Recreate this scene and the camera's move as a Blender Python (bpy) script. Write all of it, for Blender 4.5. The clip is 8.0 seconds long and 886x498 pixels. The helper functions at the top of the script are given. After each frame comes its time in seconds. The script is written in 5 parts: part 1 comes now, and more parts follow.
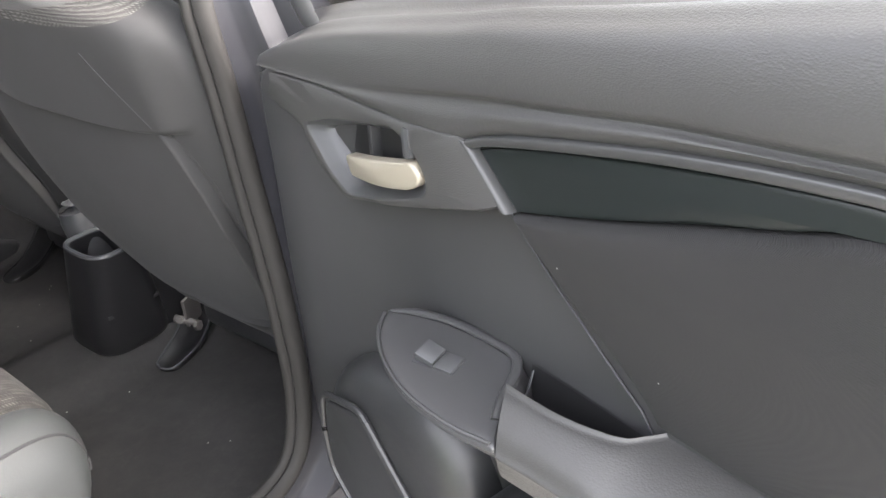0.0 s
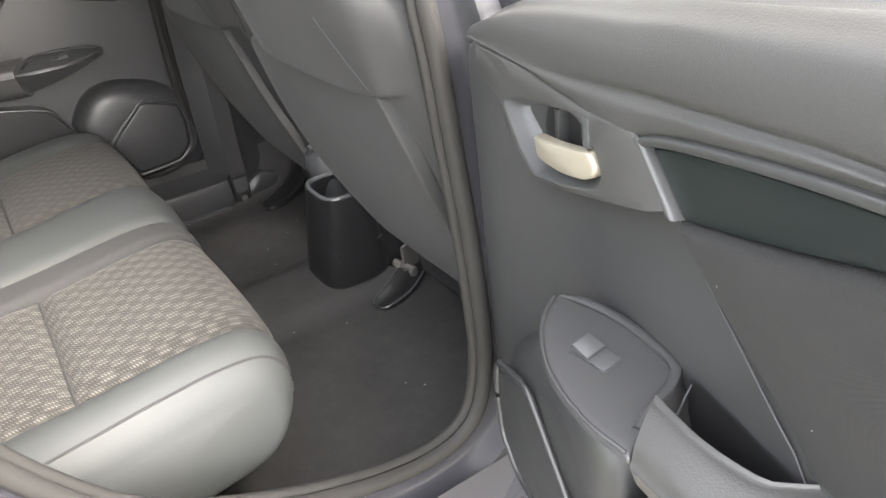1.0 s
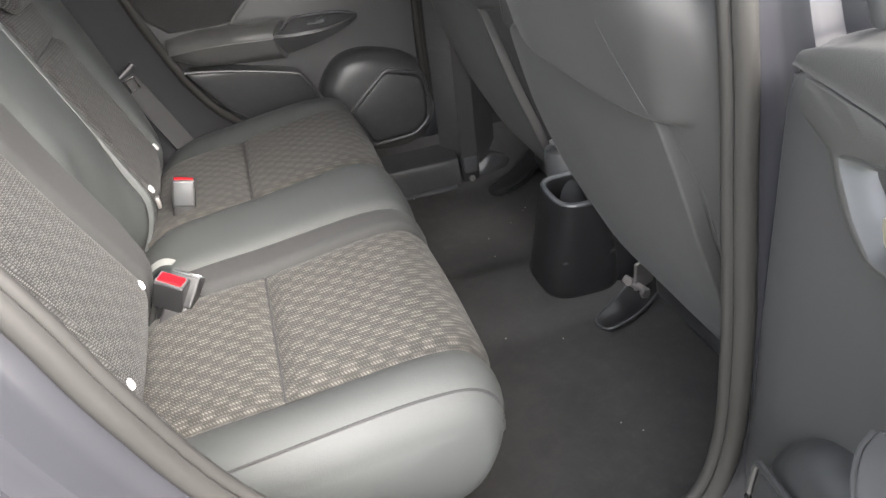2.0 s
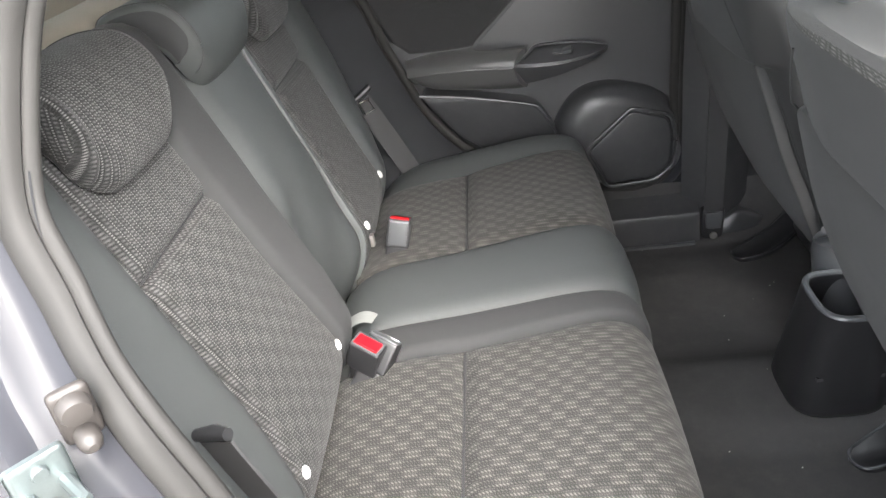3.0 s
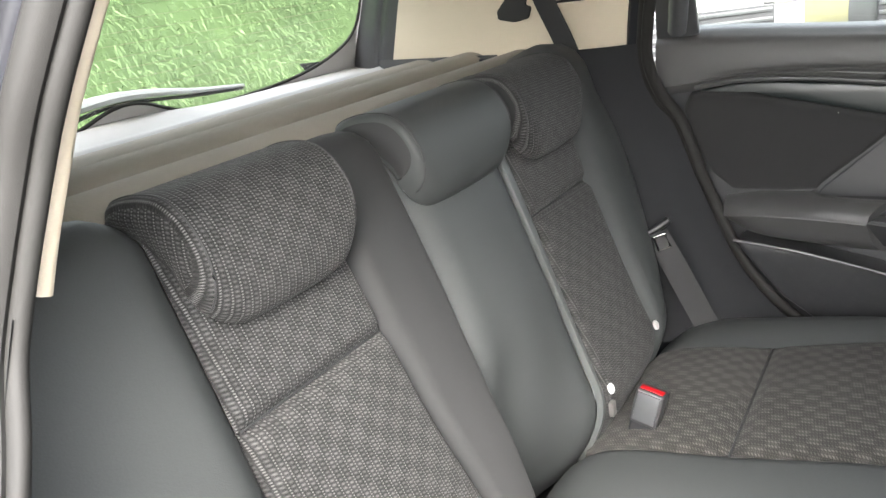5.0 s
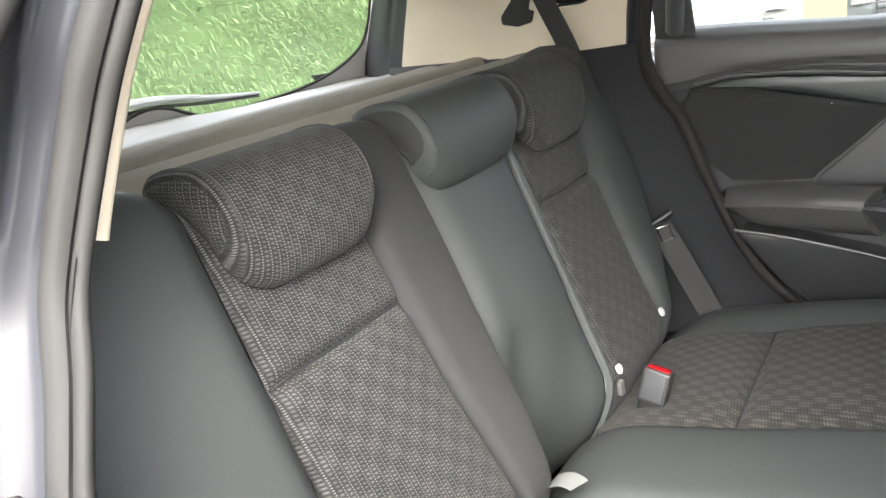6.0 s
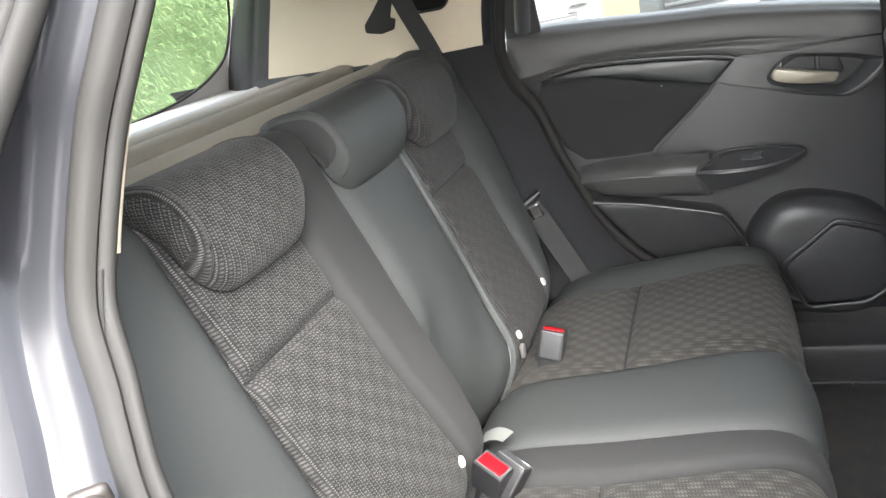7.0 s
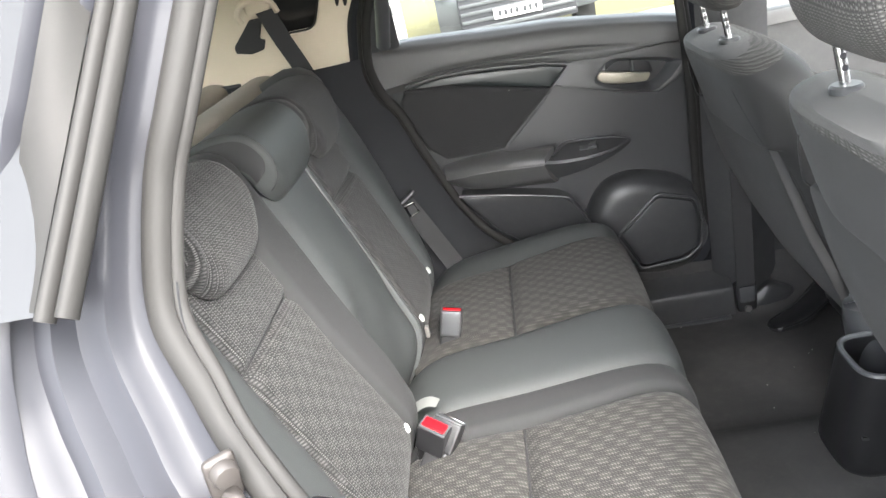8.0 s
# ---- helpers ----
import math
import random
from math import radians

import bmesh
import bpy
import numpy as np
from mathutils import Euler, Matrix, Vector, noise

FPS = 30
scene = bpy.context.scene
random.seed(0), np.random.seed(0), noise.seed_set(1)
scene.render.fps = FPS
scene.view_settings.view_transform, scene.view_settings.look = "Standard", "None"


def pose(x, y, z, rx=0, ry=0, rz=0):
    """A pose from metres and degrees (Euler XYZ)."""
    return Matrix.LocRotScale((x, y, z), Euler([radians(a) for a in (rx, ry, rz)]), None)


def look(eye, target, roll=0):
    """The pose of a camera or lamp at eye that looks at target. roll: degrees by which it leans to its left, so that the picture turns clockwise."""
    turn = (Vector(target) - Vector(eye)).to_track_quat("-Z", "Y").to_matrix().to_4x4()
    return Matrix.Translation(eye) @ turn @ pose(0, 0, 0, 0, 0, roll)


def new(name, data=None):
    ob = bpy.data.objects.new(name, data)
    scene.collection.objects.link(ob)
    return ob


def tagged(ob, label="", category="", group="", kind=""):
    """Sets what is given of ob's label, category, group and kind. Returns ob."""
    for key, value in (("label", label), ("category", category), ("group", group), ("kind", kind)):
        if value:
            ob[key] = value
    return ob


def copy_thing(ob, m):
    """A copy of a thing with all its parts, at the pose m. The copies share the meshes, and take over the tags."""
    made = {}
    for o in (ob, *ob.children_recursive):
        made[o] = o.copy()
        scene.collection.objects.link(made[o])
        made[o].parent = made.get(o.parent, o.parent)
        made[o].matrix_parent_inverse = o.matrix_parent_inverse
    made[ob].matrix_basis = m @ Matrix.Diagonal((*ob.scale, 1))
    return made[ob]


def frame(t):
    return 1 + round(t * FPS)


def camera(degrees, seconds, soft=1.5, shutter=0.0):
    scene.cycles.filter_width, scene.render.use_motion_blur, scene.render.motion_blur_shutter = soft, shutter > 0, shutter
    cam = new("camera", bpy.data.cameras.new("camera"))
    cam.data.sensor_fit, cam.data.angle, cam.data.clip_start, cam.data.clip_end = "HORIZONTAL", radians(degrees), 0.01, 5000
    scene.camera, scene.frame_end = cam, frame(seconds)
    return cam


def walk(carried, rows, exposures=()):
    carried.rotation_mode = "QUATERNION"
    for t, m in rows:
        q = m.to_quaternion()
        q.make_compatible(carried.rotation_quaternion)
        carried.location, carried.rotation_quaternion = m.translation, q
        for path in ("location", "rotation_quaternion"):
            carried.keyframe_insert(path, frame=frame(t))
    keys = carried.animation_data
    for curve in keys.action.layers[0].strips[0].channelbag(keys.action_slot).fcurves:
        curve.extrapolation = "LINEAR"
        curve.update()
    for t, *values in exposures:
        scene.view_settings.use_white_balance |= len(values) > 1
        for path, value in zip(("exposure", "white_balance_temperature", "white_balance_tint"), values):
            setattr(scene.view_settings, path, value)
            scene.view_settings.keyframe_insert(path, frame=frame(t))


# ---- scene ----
cam = camera(60.4, 8.0)
PATH = [
    (0, (0.164, -1.395, 1.264), (1.536, -0.298, 0.308), -3.7),
    (0.3, (0.194, -1.429, 1.266), (1.423, -0.194, 0.284), -5.4),
    (0.6, (0.211, -1.442, 1.278), (1.287, -0.083, 0.281), -6.6),
    (0.9, (0.222, -1.438, 1.286), (1.139, 0.024, 0.276), -7.3),
    (1.2, (0.226, -1.416, 1.281), (0.992, 0.127, 0.265), -7.1),
    (2.3, (0.255, -1.209, 1.311), (0.457, 0.496, 0.285), -8.6),
    (2.5, (0.255, -1.175, 1.322), (0.35, 0.544, 0.305), -8.8),
    (3, (0.282, -1.07, 1.351), (0.084, 0.658, 0.363), -9.3),
    (3.5, (0.34, -0.958, 1.372), (-0.145, 0.746, 0.445), -9.4),
    (4, (0.376, -0.879, 1.369), (-0.361, 0.781, 0.532), -9.1),
    (4.5, (0.395, -0.819, 1.348), (-0.539, 0.788, 0.608), -8.6),
    (5, (0.408, -0.794, 1.323), (-0.668, 0.764, 0.678), -8.9),
    (5.2, (0.406, -0.79, 1.316), (-0.7, 0.758, 0.699), -8.9),
    (6.3, (0.438, -0.892, 1.282), (-0.617, 0.709, 0.712), -11.5),
    (6.5, (0.411, -0.911, 1.288), (-0.544, 0.739, 0.685), -11.4),
    (7, (0.38, -0.995, 1.317), (-0.337, 0.755, 0.666), -12.7),
    (7.5, (0.313, -1.089, 1.366), (-0.142, 0.726, 0.66), -13.1),
    (8, (0.257, -1.177, 1.4), (0.016, 0.66, 0.647), -13.3),
]
# the clip's camera opens up a little as it turns into the cabin, and its white balance drifts
EXPOSURE = [(0, 4.25, 6750, 13), (0.9, 4.55, 6900, 11), (1.2, 4.55, 6900, 11), (2.5, 4.28, 6600, 10), (4, 4.32, 6450, 9), (5.2, 4.28, 6550, 9), (6.5, 4.16, 6550, 9), (7.2, 4.32, 6450, 9), (8, 4.42, 6450, 9)]
walk(cam, [(t, look(eye, target, roll)) for t, eye, target, roll in PATH], EXPOSURE)

# ---- daylight: bright overcast ----
world = bpy.data.worlds.new("overcast_sky")
scene.world = world
world.use_nodes = True
wn = world.node_tree
wn.nodes.clear()
sky = wn.nodes.new("ShaderNodeTexSky")
sky.sky_type = "NISHITA"
sky.sun_disc = False
sky.sun_elevation, sky.sun_rotation = radians(44), radians(152)
sky.dust_density, sky.ozone_density, sky.air_density = 4.0, 0.1, 0.9
bg = wn.nodes.new("ShaderNodeBackground")
bg.inputs["Strength"].default_value = 0.15
wo = wn.nodes.new("ShaderNodeOutputWorld")
cloud = wn.nodes.new("ShaderNodeHueSaturation")
cloud.inputs["Saturation"].default_value = 0.3
wn.links.new(sky.outputs[0], cloud.inputs["Color"])
wn.links.new(cloud.outputs[0], bg.inputs[0])
wn.links.new(bg.outputs[0], wo.inputs[0])
sun = new("sun", bpy.data.lights.new("sun", "SUN"))
sun.data.energy, sun.data.angle, sun.data.color = 0.12, radians(90), (1.0, 0.995, 0.985)
sun.matrix_world = look((0.469, -0.883, 0.95), (0, 0, 0))


# ---- materials ----
def node(nt, kind, **inputs):
    n = nt.nodes.new(kind)
    for k, v in inputs.items():
        n.inputs[k.replace("_", " ")].default_value = v
    return n


def math_node(nt, op, a, b=None):
    n = nt.nodes.new("ShaderNodeMath")
    n.operation = op
    for i, v in enumerate((a, b)):
        if v is None:
            continue
        if isinstance(v, (int, float)):
            n.inputs[i].default_value = v
        else:
            nt.links.new(v, n.inputs[i])
    return n.outputs[0]


def mix_color(nt, fac, a, b):
    n = nt.nodes.new("ShaderNodeMix")
    n.data_type = "RGBA"
    for key, v in ((0, fac), (6, a), (7, b)):
        if isinstance(v, (int, float)):
            n.inputs[key].default_value = v
        elif isinstance(v, tuple):
            n.inputs[key].default_value = (*v, 1.0)
        else:
            nt.links.new(v, n.inputs[key])
    return n.outputs[2]


def material(name, color, rough=0.6, metallic=0.0, vary=0.12, large=6.0, fine=400.0, bump=0.05, kind="noise", sheen=0.0, coat=0.0, dust=0.0, spec=0.5, lint=0.0):
    """A surface with broad tonal drift, fine grain in relief and uneven gloss."""
    m = bpy.data.materials.new(name)
    m.use_nodes = True
    nt = m.node_tree
    bsdf = nt.nodes["Principled BSDF"]
    tc = nt.nodes.new("ShaderNodeTexCoord")
    big = node(nt, "ShaderNodeTexNoise", Scale=large, Detail=5.0, Roughness=0.65)
    nt.links.new(tc.outputs["Object"], big.inputs["Vector"])
    if kind == "leather":
        small = node(nt, "ShaderNodeTexVoronoi", Scale=fine, Randomness=0.95)
        small.distance = "EUCLIDEAN"
        warp = node(nt, "ShaderNodeMapping")
        warp.inputs["Scale"].default_value = (0.55, 0.55, 1.0)
        nt.links.new(tc.outputs["Object"], warp.inputs["Vector"])
        nt.links.new(warp.outputs[0], small.inputs["Vector"])
    elif kind == "twill":
        small = node(nt, "ShaderNodeTexWave", Scale=fine, Distortion=0.6, Detail=1.0)
        small.bands_direction = "DIAGONAL"
        nt.links.new(tc.outputs["Object"], small.inputs["Vector"])
    else:
        small = node(nt, "ShaderNodeTexNoise", Scale=fine, Detail=3.0, Roughness=0.7)
        nt.links.new(tc.outputs["Object"], small.inputs["Vector"])
    grain = small.outputs[0]
    dark = tuple(c * (1 - vary) for c in color)
    light = tuple(min(1.0, c * (1 + vary)) for c in color)
    base = mix_color(nt, big.outputs[0], dark, light)
    fine_fac = math_node(nt, "MULTIPLY", grain, 0.35 if kind != "leather" else 0.2)
    base = mix_color(nt, fine_fac, base, tuple(c * 0.55 for c in color))
    if dust:
        speck = node(nt, "ShaderNodeTexNoise", Scale=large * 6, Detail=8.0, Roughness=0.8)
        nt.links.new(tc.outputs["Object"], speck.inputs["Vector"])
        amount = math_node(nt, "MULTIPLY", math_node(nt, "POWER", speck.outputs[0], 4.0), dust * 4)
        base = mix_color(nt, amount, base, (0.32, 0.30, 0.27))
    if lint:
        fleck = node(nt, "ShaderNodeTexVoronoi", Scale=22.0, Randomness=1.0)
        nt.links.new(tc.outputs["Object"], fleck.inputs["Vector"])
        base = mix_color(nt, math_node(nt, "LESS_THAN", fleck.outputs[0], lint), base, (0.42, 0.41, 0.38))
    nt.links.new(base, bsdf.inputs["Base Color"])
    rr = math_node(nt, "ADD", rough - 0.08, math_node(nt, "MULTIPLY", big.outputs[0], 0.16))
    nt.links.new(rr, bsdf.inputs["Roughness"])
    bsdf.inputs["Metallic"].default_value = metallic
    bsdf.inputs["Specular IOR Level"].default_value = spec
    bsdf.inputs["Sheen Weight"].default_value = sheen
    bsdf.inputs["Coat Weight"].default_value = coat
    bsdf.inputs["Coat Roughness"].default_value = 0.08
    if bump:
        b = node(nt, "ShaderNodeBump", Strength=bump * 6, Distance=0.0006)
        nt.links.new(grain, b.inputs["Height"])
        nt.links.new(b.outputs[0], bsdf.inputs["Normal"])
    return m


def woven(name, dark, light, ribs, knots, step, lean, blocks, dashes, stagger):
    """Seat cloth: ribs of slanting knots along the seat, a line of bright dashes beside each, and lighter and darker blocks."""
    m = bpy.data.materials.new(name)
    m.use_nodes = True
    nt = m.node_tree
    bsdf = nt.nodes["Principled BSDF"]
    tc = nt.nodes.new("ShaderNodeTexCoord")
    sep = nt.nodes.new("ShaderNodeSeparateXYZ")
    nt.links.new(tc.outputs["UV"], sep.inputs[0])
    wob = node(nt, "ShaderNodeTexNoise", Scale=60.0, Detail=2.0)
    nt.links.new(tc.outputs["UV"], wob.inputs["Vector"])
    u = math_node(nt, "ADD", sep.outputs[0], math_node(nt, "MULTIPLY", wob.outputs[0], 0.0012))
    v = math_node(nt, "ADD", sep.outputs[1], math_node(nt, "MULTIPLY", wob.outputs[0], 0.0010))
    row_at = math_node(nt, "DIVIDE", v, ribs)
    fr = math_node(nt, "FRACT", row_at)
    course = math_node(nt, "FLOOR", math_node(nt, "DIVIDE", v, ribs * 2))

    def band(centre, wide):
        """1 in the middle of a thread, falling to 0 at its sides."""
        off = math_node(nt, "DIVIDE", math_node(nt, "ABSOLUTE", math_node(nt, "SUBTRACT", fr, centre)), wide)
        return math_node(nt, "POWER", math_node(nt, "MAXIMUM", math_node(nt, "SUBTRACT", 1.0, off), 0.0), 0.6)

    def beat(length, slope):
        turns = math_node(nt, "ADD", math_node(nt, "DIVIDE", u, length), math_node(nt, "MULTIPLY", fr, slope))
        turns = math_node(nt, "ADD", turns, math_node(nt, "MULTIPLY", math_node(nt, "FLOOR", row_at), stagger))
        return math_node(nt, "ADD", math_node(nt, "MULTIPLY", math_node(nt, "SINE", math_node(nt, "MULTIPLY", turns, 6.2832)), 0.5), 0.5)

    # a pair of ribs carries longer light and dark blocks, set half a block on
    drift = node(nt, "ShaderNodeTexNoise", Scale=14.0, Detail=1.0)
    nt.links.new(tc.outputs["UV"], drift.inputs["Vector"])
    block = math_node(nt, "FRACT", math_node(nt, "ADD", math_node(nt, "DIVIDE", u, 0.038), math_node(nt, "ADD", math_node(nt, "MULTIPLY", course, 0.5), math_node(nt, "MULTIPLY", drift.outputs[0], 0.5))))
    lit = math_node(nt, "MULTIPLY", math_node(nt, "SUBTRACT", math_node(nt, "ABSOLUTE", math_node(nt, "SUBTRACT", block, 0.5)), 0.19), 6.0)
    lit = math_node(nt, "MINIMUM", math_node(nt, "MAXIMUM", lit, 0.0), 1.0)
    wide_knot = math_node(nt, "MULTIPLY", band(0.34, 0.29), math_node(nt, "POWER", beat(step, lean), 1.3))
    dash = math_node(nt, "MULTIPLY", band(0.84, 0.13), math_node(nt, "POWER", beat(step * 0.62, 0.3), 1.5))
    fuzz = node(nt, "ShaderNodeTexNoise", Scale=700.0, Detail=3.0)
    nt.links.new(tc.outputs["UV"], fuzz.inputs["Vector"])
    broad = node(nt, "ShaderNodeTexNoise", Scale=9.0, Detail=4.0)
    nt.links.new(tc.outputs["UV"], broad.inputs["Vector"])
    fac = math_node(nt, "MULTIPLY", wide_knot, math_node(nt, "ADD", knots, math_node(nt, "MULTIPLY", lit, blocks)))
    fac = math_node(nt, "ADD", fac, math_node(nt, "MULTIPLY", dash, dashes))
    fac = math_node(nt, "ADD", fac, math_node(nt, "MULTIPLY", math_node(nt, "SUBTRACT", fuzz.outputs[0], 0.42), 0.5))
    fac = math_node(nt, "ADD", fac, math_node(nt, "MULTIPLY", math_node(nt, "SUBTRACT", lit, 0.4), blocks * 0.3))
    fac = math_node(nt, "MULTIPLY", fac, math_node(nt, "ADD", 0.75, math_node(nt, "MULTIPLY", broad.outputs[0], 0.5)))
    fac = math_node(nt, "MAXIMUM", fac, 0.0)
    col = mix_color(nt, fac, dark, light)
    nt.links.new(col, bsdf.inputs["Base Color"])
    bsdf.inputs["Roughness"].default_value = 0.9
    bsdf.inputs["Sheen Weight"].default_value = 0.04
    bsdf.inputs["Specular IOR Level"].default_value = 0.2
    h = math_node(nt, "ADD", math_node(nt, "MULTIPLY", wide_knot, 0.8), math_node(nt, "MULTIPLY", dash, 0.6))
    b = node(nt, "ShaderNodeBump", Strength=0.6, Distance=0.0012)
    nt.links.new(h, b.inputs["Height"])
    nt.links.new(b.outputs[0], bsdf.inputs["Normal"])
    return m


CLOTH = woven("woven_seat_cloth", (0.0175, 0.0166, 0.0156), (0.104, 0.0985, 0.090), 0.0080, 0.42, 0.0045, 1.2, 0.42, 0.30, 0.31)
BACK_CLOTH = woven("woven_backrest_cloth", (0.010, 0.0098, 0.0097), (0.108, 0.106, 0.104), 0.0096, 0.42, 0.0048, 0.5, 0.20, 0.95, 0.08)
RIB_CLOTH = woven("ribbed_headrest_cloth", (0.009, 0.0088, 0.0088), (0.125, 0.123, 0.122), 0.0096, 0.36, 0.0048, 0.5, 0.12, 1.0, 0.08)
MESH_CLOTH = woven("front_seat_cloth", (0.03, 0.029, 0.028), (0.17, 0.166, 0.158), 0.008, 0.6, 0.0045, 0.3, 0.1, 0.5, 0.1)
LEATHER = material("black_leatherette", (0.036, 0.0387, 0.0384), 0.60, fine=900, bump=0.03, kind="leather", vary=0.1, spec=0.32)
TRIM_CLOTH = material("smooth_trim_cloth", (0.026, 0.0262, 0.0266), 0.8, fine=1500, bump=0.04, sheen=0.02, vary=0.08, spec=0.2)
SEAT_BACK_CLOTH = material("front_seat_back_cloth", (0.018, 0.0183, 0.0188), 0.75, fine=1500, bump=0.04, sheen=0.04, vary=0.1)
PLASTIC = material("grained_dark_plastic", (0.023, 0.0238, 0.0255), 0.39, fine=1100, bump=0.04, vary=0.1, dust=0.05)
SMOOTH_PLASTIC = material("satin_dark_plastic", (0.052, 0.054, 0.057), 0.36, fine=1600, bump=0.015, vary=0.08, dust=0.03)
DOOR_PLASTIC = material("smooth_door_plastic", (0.043, 0.0434, 0.045), 0.33, fine=1600, bump=0.015, vary=0.08)
VELOUR = material("grey_velour", (0.055, 0.0545, 0.053), 0.92, fine=1400, bump=0.08, sheen=0.08, vary=0.12)
SOFT_PAD = material("leather_grained_door_top", (0.049, 0.0487, 0.0482), 0.44, fine=900, bump=0.05, kind="leather", vary=0.08)
INLAY = material("dark_green_grey_inlay", (0.010, 0.0135, 0.0135), 0.33, fine=1600, bump=0.008, vary=0.06)
INLAY_EDGE = material("silver_grey_inlay_edge", (0.065, 0.066, 0.067), 0.32, metallic=0.3, fine=1600, bump=0.01)
DOOR_CLOTH = material("fine_ribbed_door_cloth", (0.0135, 0.0132, 0.0138), 0.9, fine=620, bump=0.10, kind="twill", lint=0.025, sheen=0.02, vary=0.15)
HANDLE = material("champagne_silver_handle", (0.30, 0.273, 0.22), 0.34, metallic=0.3, fine=2000, bump=0.0, vary=0.04)
CHROME = material("chrome", (0.75, 0.75, 0.75), 0.15, metallic=1.0, bump=0.0, vary=0.05)
STEEL = material("dull_steel", (0.4, 0.38, 0.36), 0.4, metallic=0.9, fine=500, bump=0.03, vary=0.2)
ZINC = material("zinc_plated_striker", (0.16, 0.185, 0.185), 0.42, metallic=0.8, fine=300, bump=0.04, vary=0.25)
RUBBER = material("door_seal_rubber", (0.021, 0.0204, 0.0195), 0.55, fine=900, bump=0.05, vary=0.15, spec=0.12)
BROWN_RUBBER = material("brown_rubber_stop", (0.023, 0.0195, 0.0175), 0.6, fine=900, bump=0.03, vary=0.2)
PAINT = material("grey_metallic_paint", (0.021, 0.0215, 0.025), 0.24, metallic=0.0, fine=3000, bump=0.004, vary=0.06, spec=0.10)
CARPET = material("dark_cabin_carpet", (0.036, 0.0355, 0.0357), 0.97, fine=700, bump=0.3, vary=0.6, large=5, spec=0.15, dust=0.06, lint=0.03)
CARPET_TRIM = material("black_trim_felt", (0.018, 0.0187, 0.0205), 0.8, fine=900, bump=0.1, vary=0.2, spec=0.2)
BEIGE = material("beige_pillar_trim", (0.62, 0.54, 0.42), 0.6, fine=700, bump=0.04, vary=0.06)
HEADLINER = material("light_headliner", (0.55, 0.52, 0.46), 0.9, fine=700, bump=0.08, vary=0.05)
SHELF = material("grey_felt_parcel_shelf", (0.29, 0.262, 0.222), 0.95, fine=420, bump=0.25, vary=0.2, dust=0.05)
TAILGATE = material("pale_grey_tailgate_trim", (0.42, 0.412, 0.40), 0.6, fine=900, bump=0.03, vary=0.06)
WIRE = material("brown_heating_wire", (0.12, 0.10, 0.07), 0.6, fine=900, bump=0.0)
WIPER = material("weathered_grey_wiper", (0.42, 0.42, 0.41), 0.5, fine=700, bump=0.02, vary=0.15)
WEBBING = material("dark_belt_webbing", (0.019, 0.0188, 0.0195), 0.7, fine=1500, bump=0.1, vary=0.1)
RED = material("red_button", (0.36, 0.004, 0.008), 0.5, fine=1500, bump=0.0, vary=0.05, spec=0.12)
WHITE = material("white_plastic", (0.52, 0.515, 0.50), 0.5, fine=1200, bump=0.0, vary=0.05)
BIN_PLASTIC = material("black_satin_plastic", (0.013, 0.013, 0.014), 0.37, fine=1600, bump=0.012, vary=0.1)
STRIP = material("pale_grey_leatherette_strip", (0.052, 0.056, 0.055), 0.45, fine=900, bump=0.03, kind="leather", vary=0.06)
LABEL_CLOTH = material("white_fabric_label", (0.19, 0.195, 0.187), 0.8, fine=1500, bump=0.03, vary=0.1)


def glass_material(name, tint):
    """A thin pane: clear, with a faint mirror image that grows at a slant."""
    m = bpy.data.materials.new(name)
    m.use_nodes = True
    nt = m.node_tree
    nt.nodes.remove(nt.nodes["Principled BSDF"])
    clear = node(nt, "ShaderNodeBsdfTransparent", Color=(*tint, 1))
    gloss = node(nt, "ShaderNodeBsdfGlossy", Color=(1, 1, 1, 1), Roughness=0.02)
    fres = node(nt, "ShaderNodeFresnel", IOR=1.45)
    mix = nt.nodes.new("ShaderNodeMixShader")
    nt.links.new(fres.outputs[0], mix.inputs[0])
    nt.links.new(clear.outputs[0], mix.inputs[1])
    nt.links.new(gloss.outputs[0], mix.inputs[2])
    nt.links.new(mix.outputs[0], nt.nodes["Material Output"].inputs["Surface"])
    return m


GLASS = glass_material("tinted_window_glass", (0.47, 0.49, 0.476))
WINDSCREEN_GLASS = glass_material("windscreen_glass", (0.56, 0.585, 0.57))
DARK_GLASS = material("privacy_glass", (0.02, 0.02, 0.02), 0.09, fine=2000, bump=0.0, vary=0.2, large=4, spec=0.5)


# ---- building helpers ----
def part(name, bm, mat, parent, label="", sharp=38, kind=""):
    me = bpy.data.meshes.new(name)
    bmesh.ops.recalc_face_normals(bm, faces=bm.faces)
    for f in bm.faces:
        f.smooth = True
    bm.to_mesh(me)
    bm.free()
    me.set_sharp_from_angle(angle=radians(sharp))
    me.materials.append(mat)
    ob = new(name, me)
    if parent is not None:
        ob.parent = parent
        m = parent.matrix_basis.copy() if parent.parent is None else Matrix.Identity(4)
        ob.matrix_parent_inverse = m.inverted()
    return tagged(ob, label=label, kind=kind)


def thing(name, base, label, category, group="", kind=""):
    ob = new(name)
    ob.empty_display_size = 0.05
    ob.matrix_basis = pose(*base)
    return tagged(ob, label=label, category=category, group=group, kind=kind)


def lerp(a, b, t):
    return a + (b - a) * t


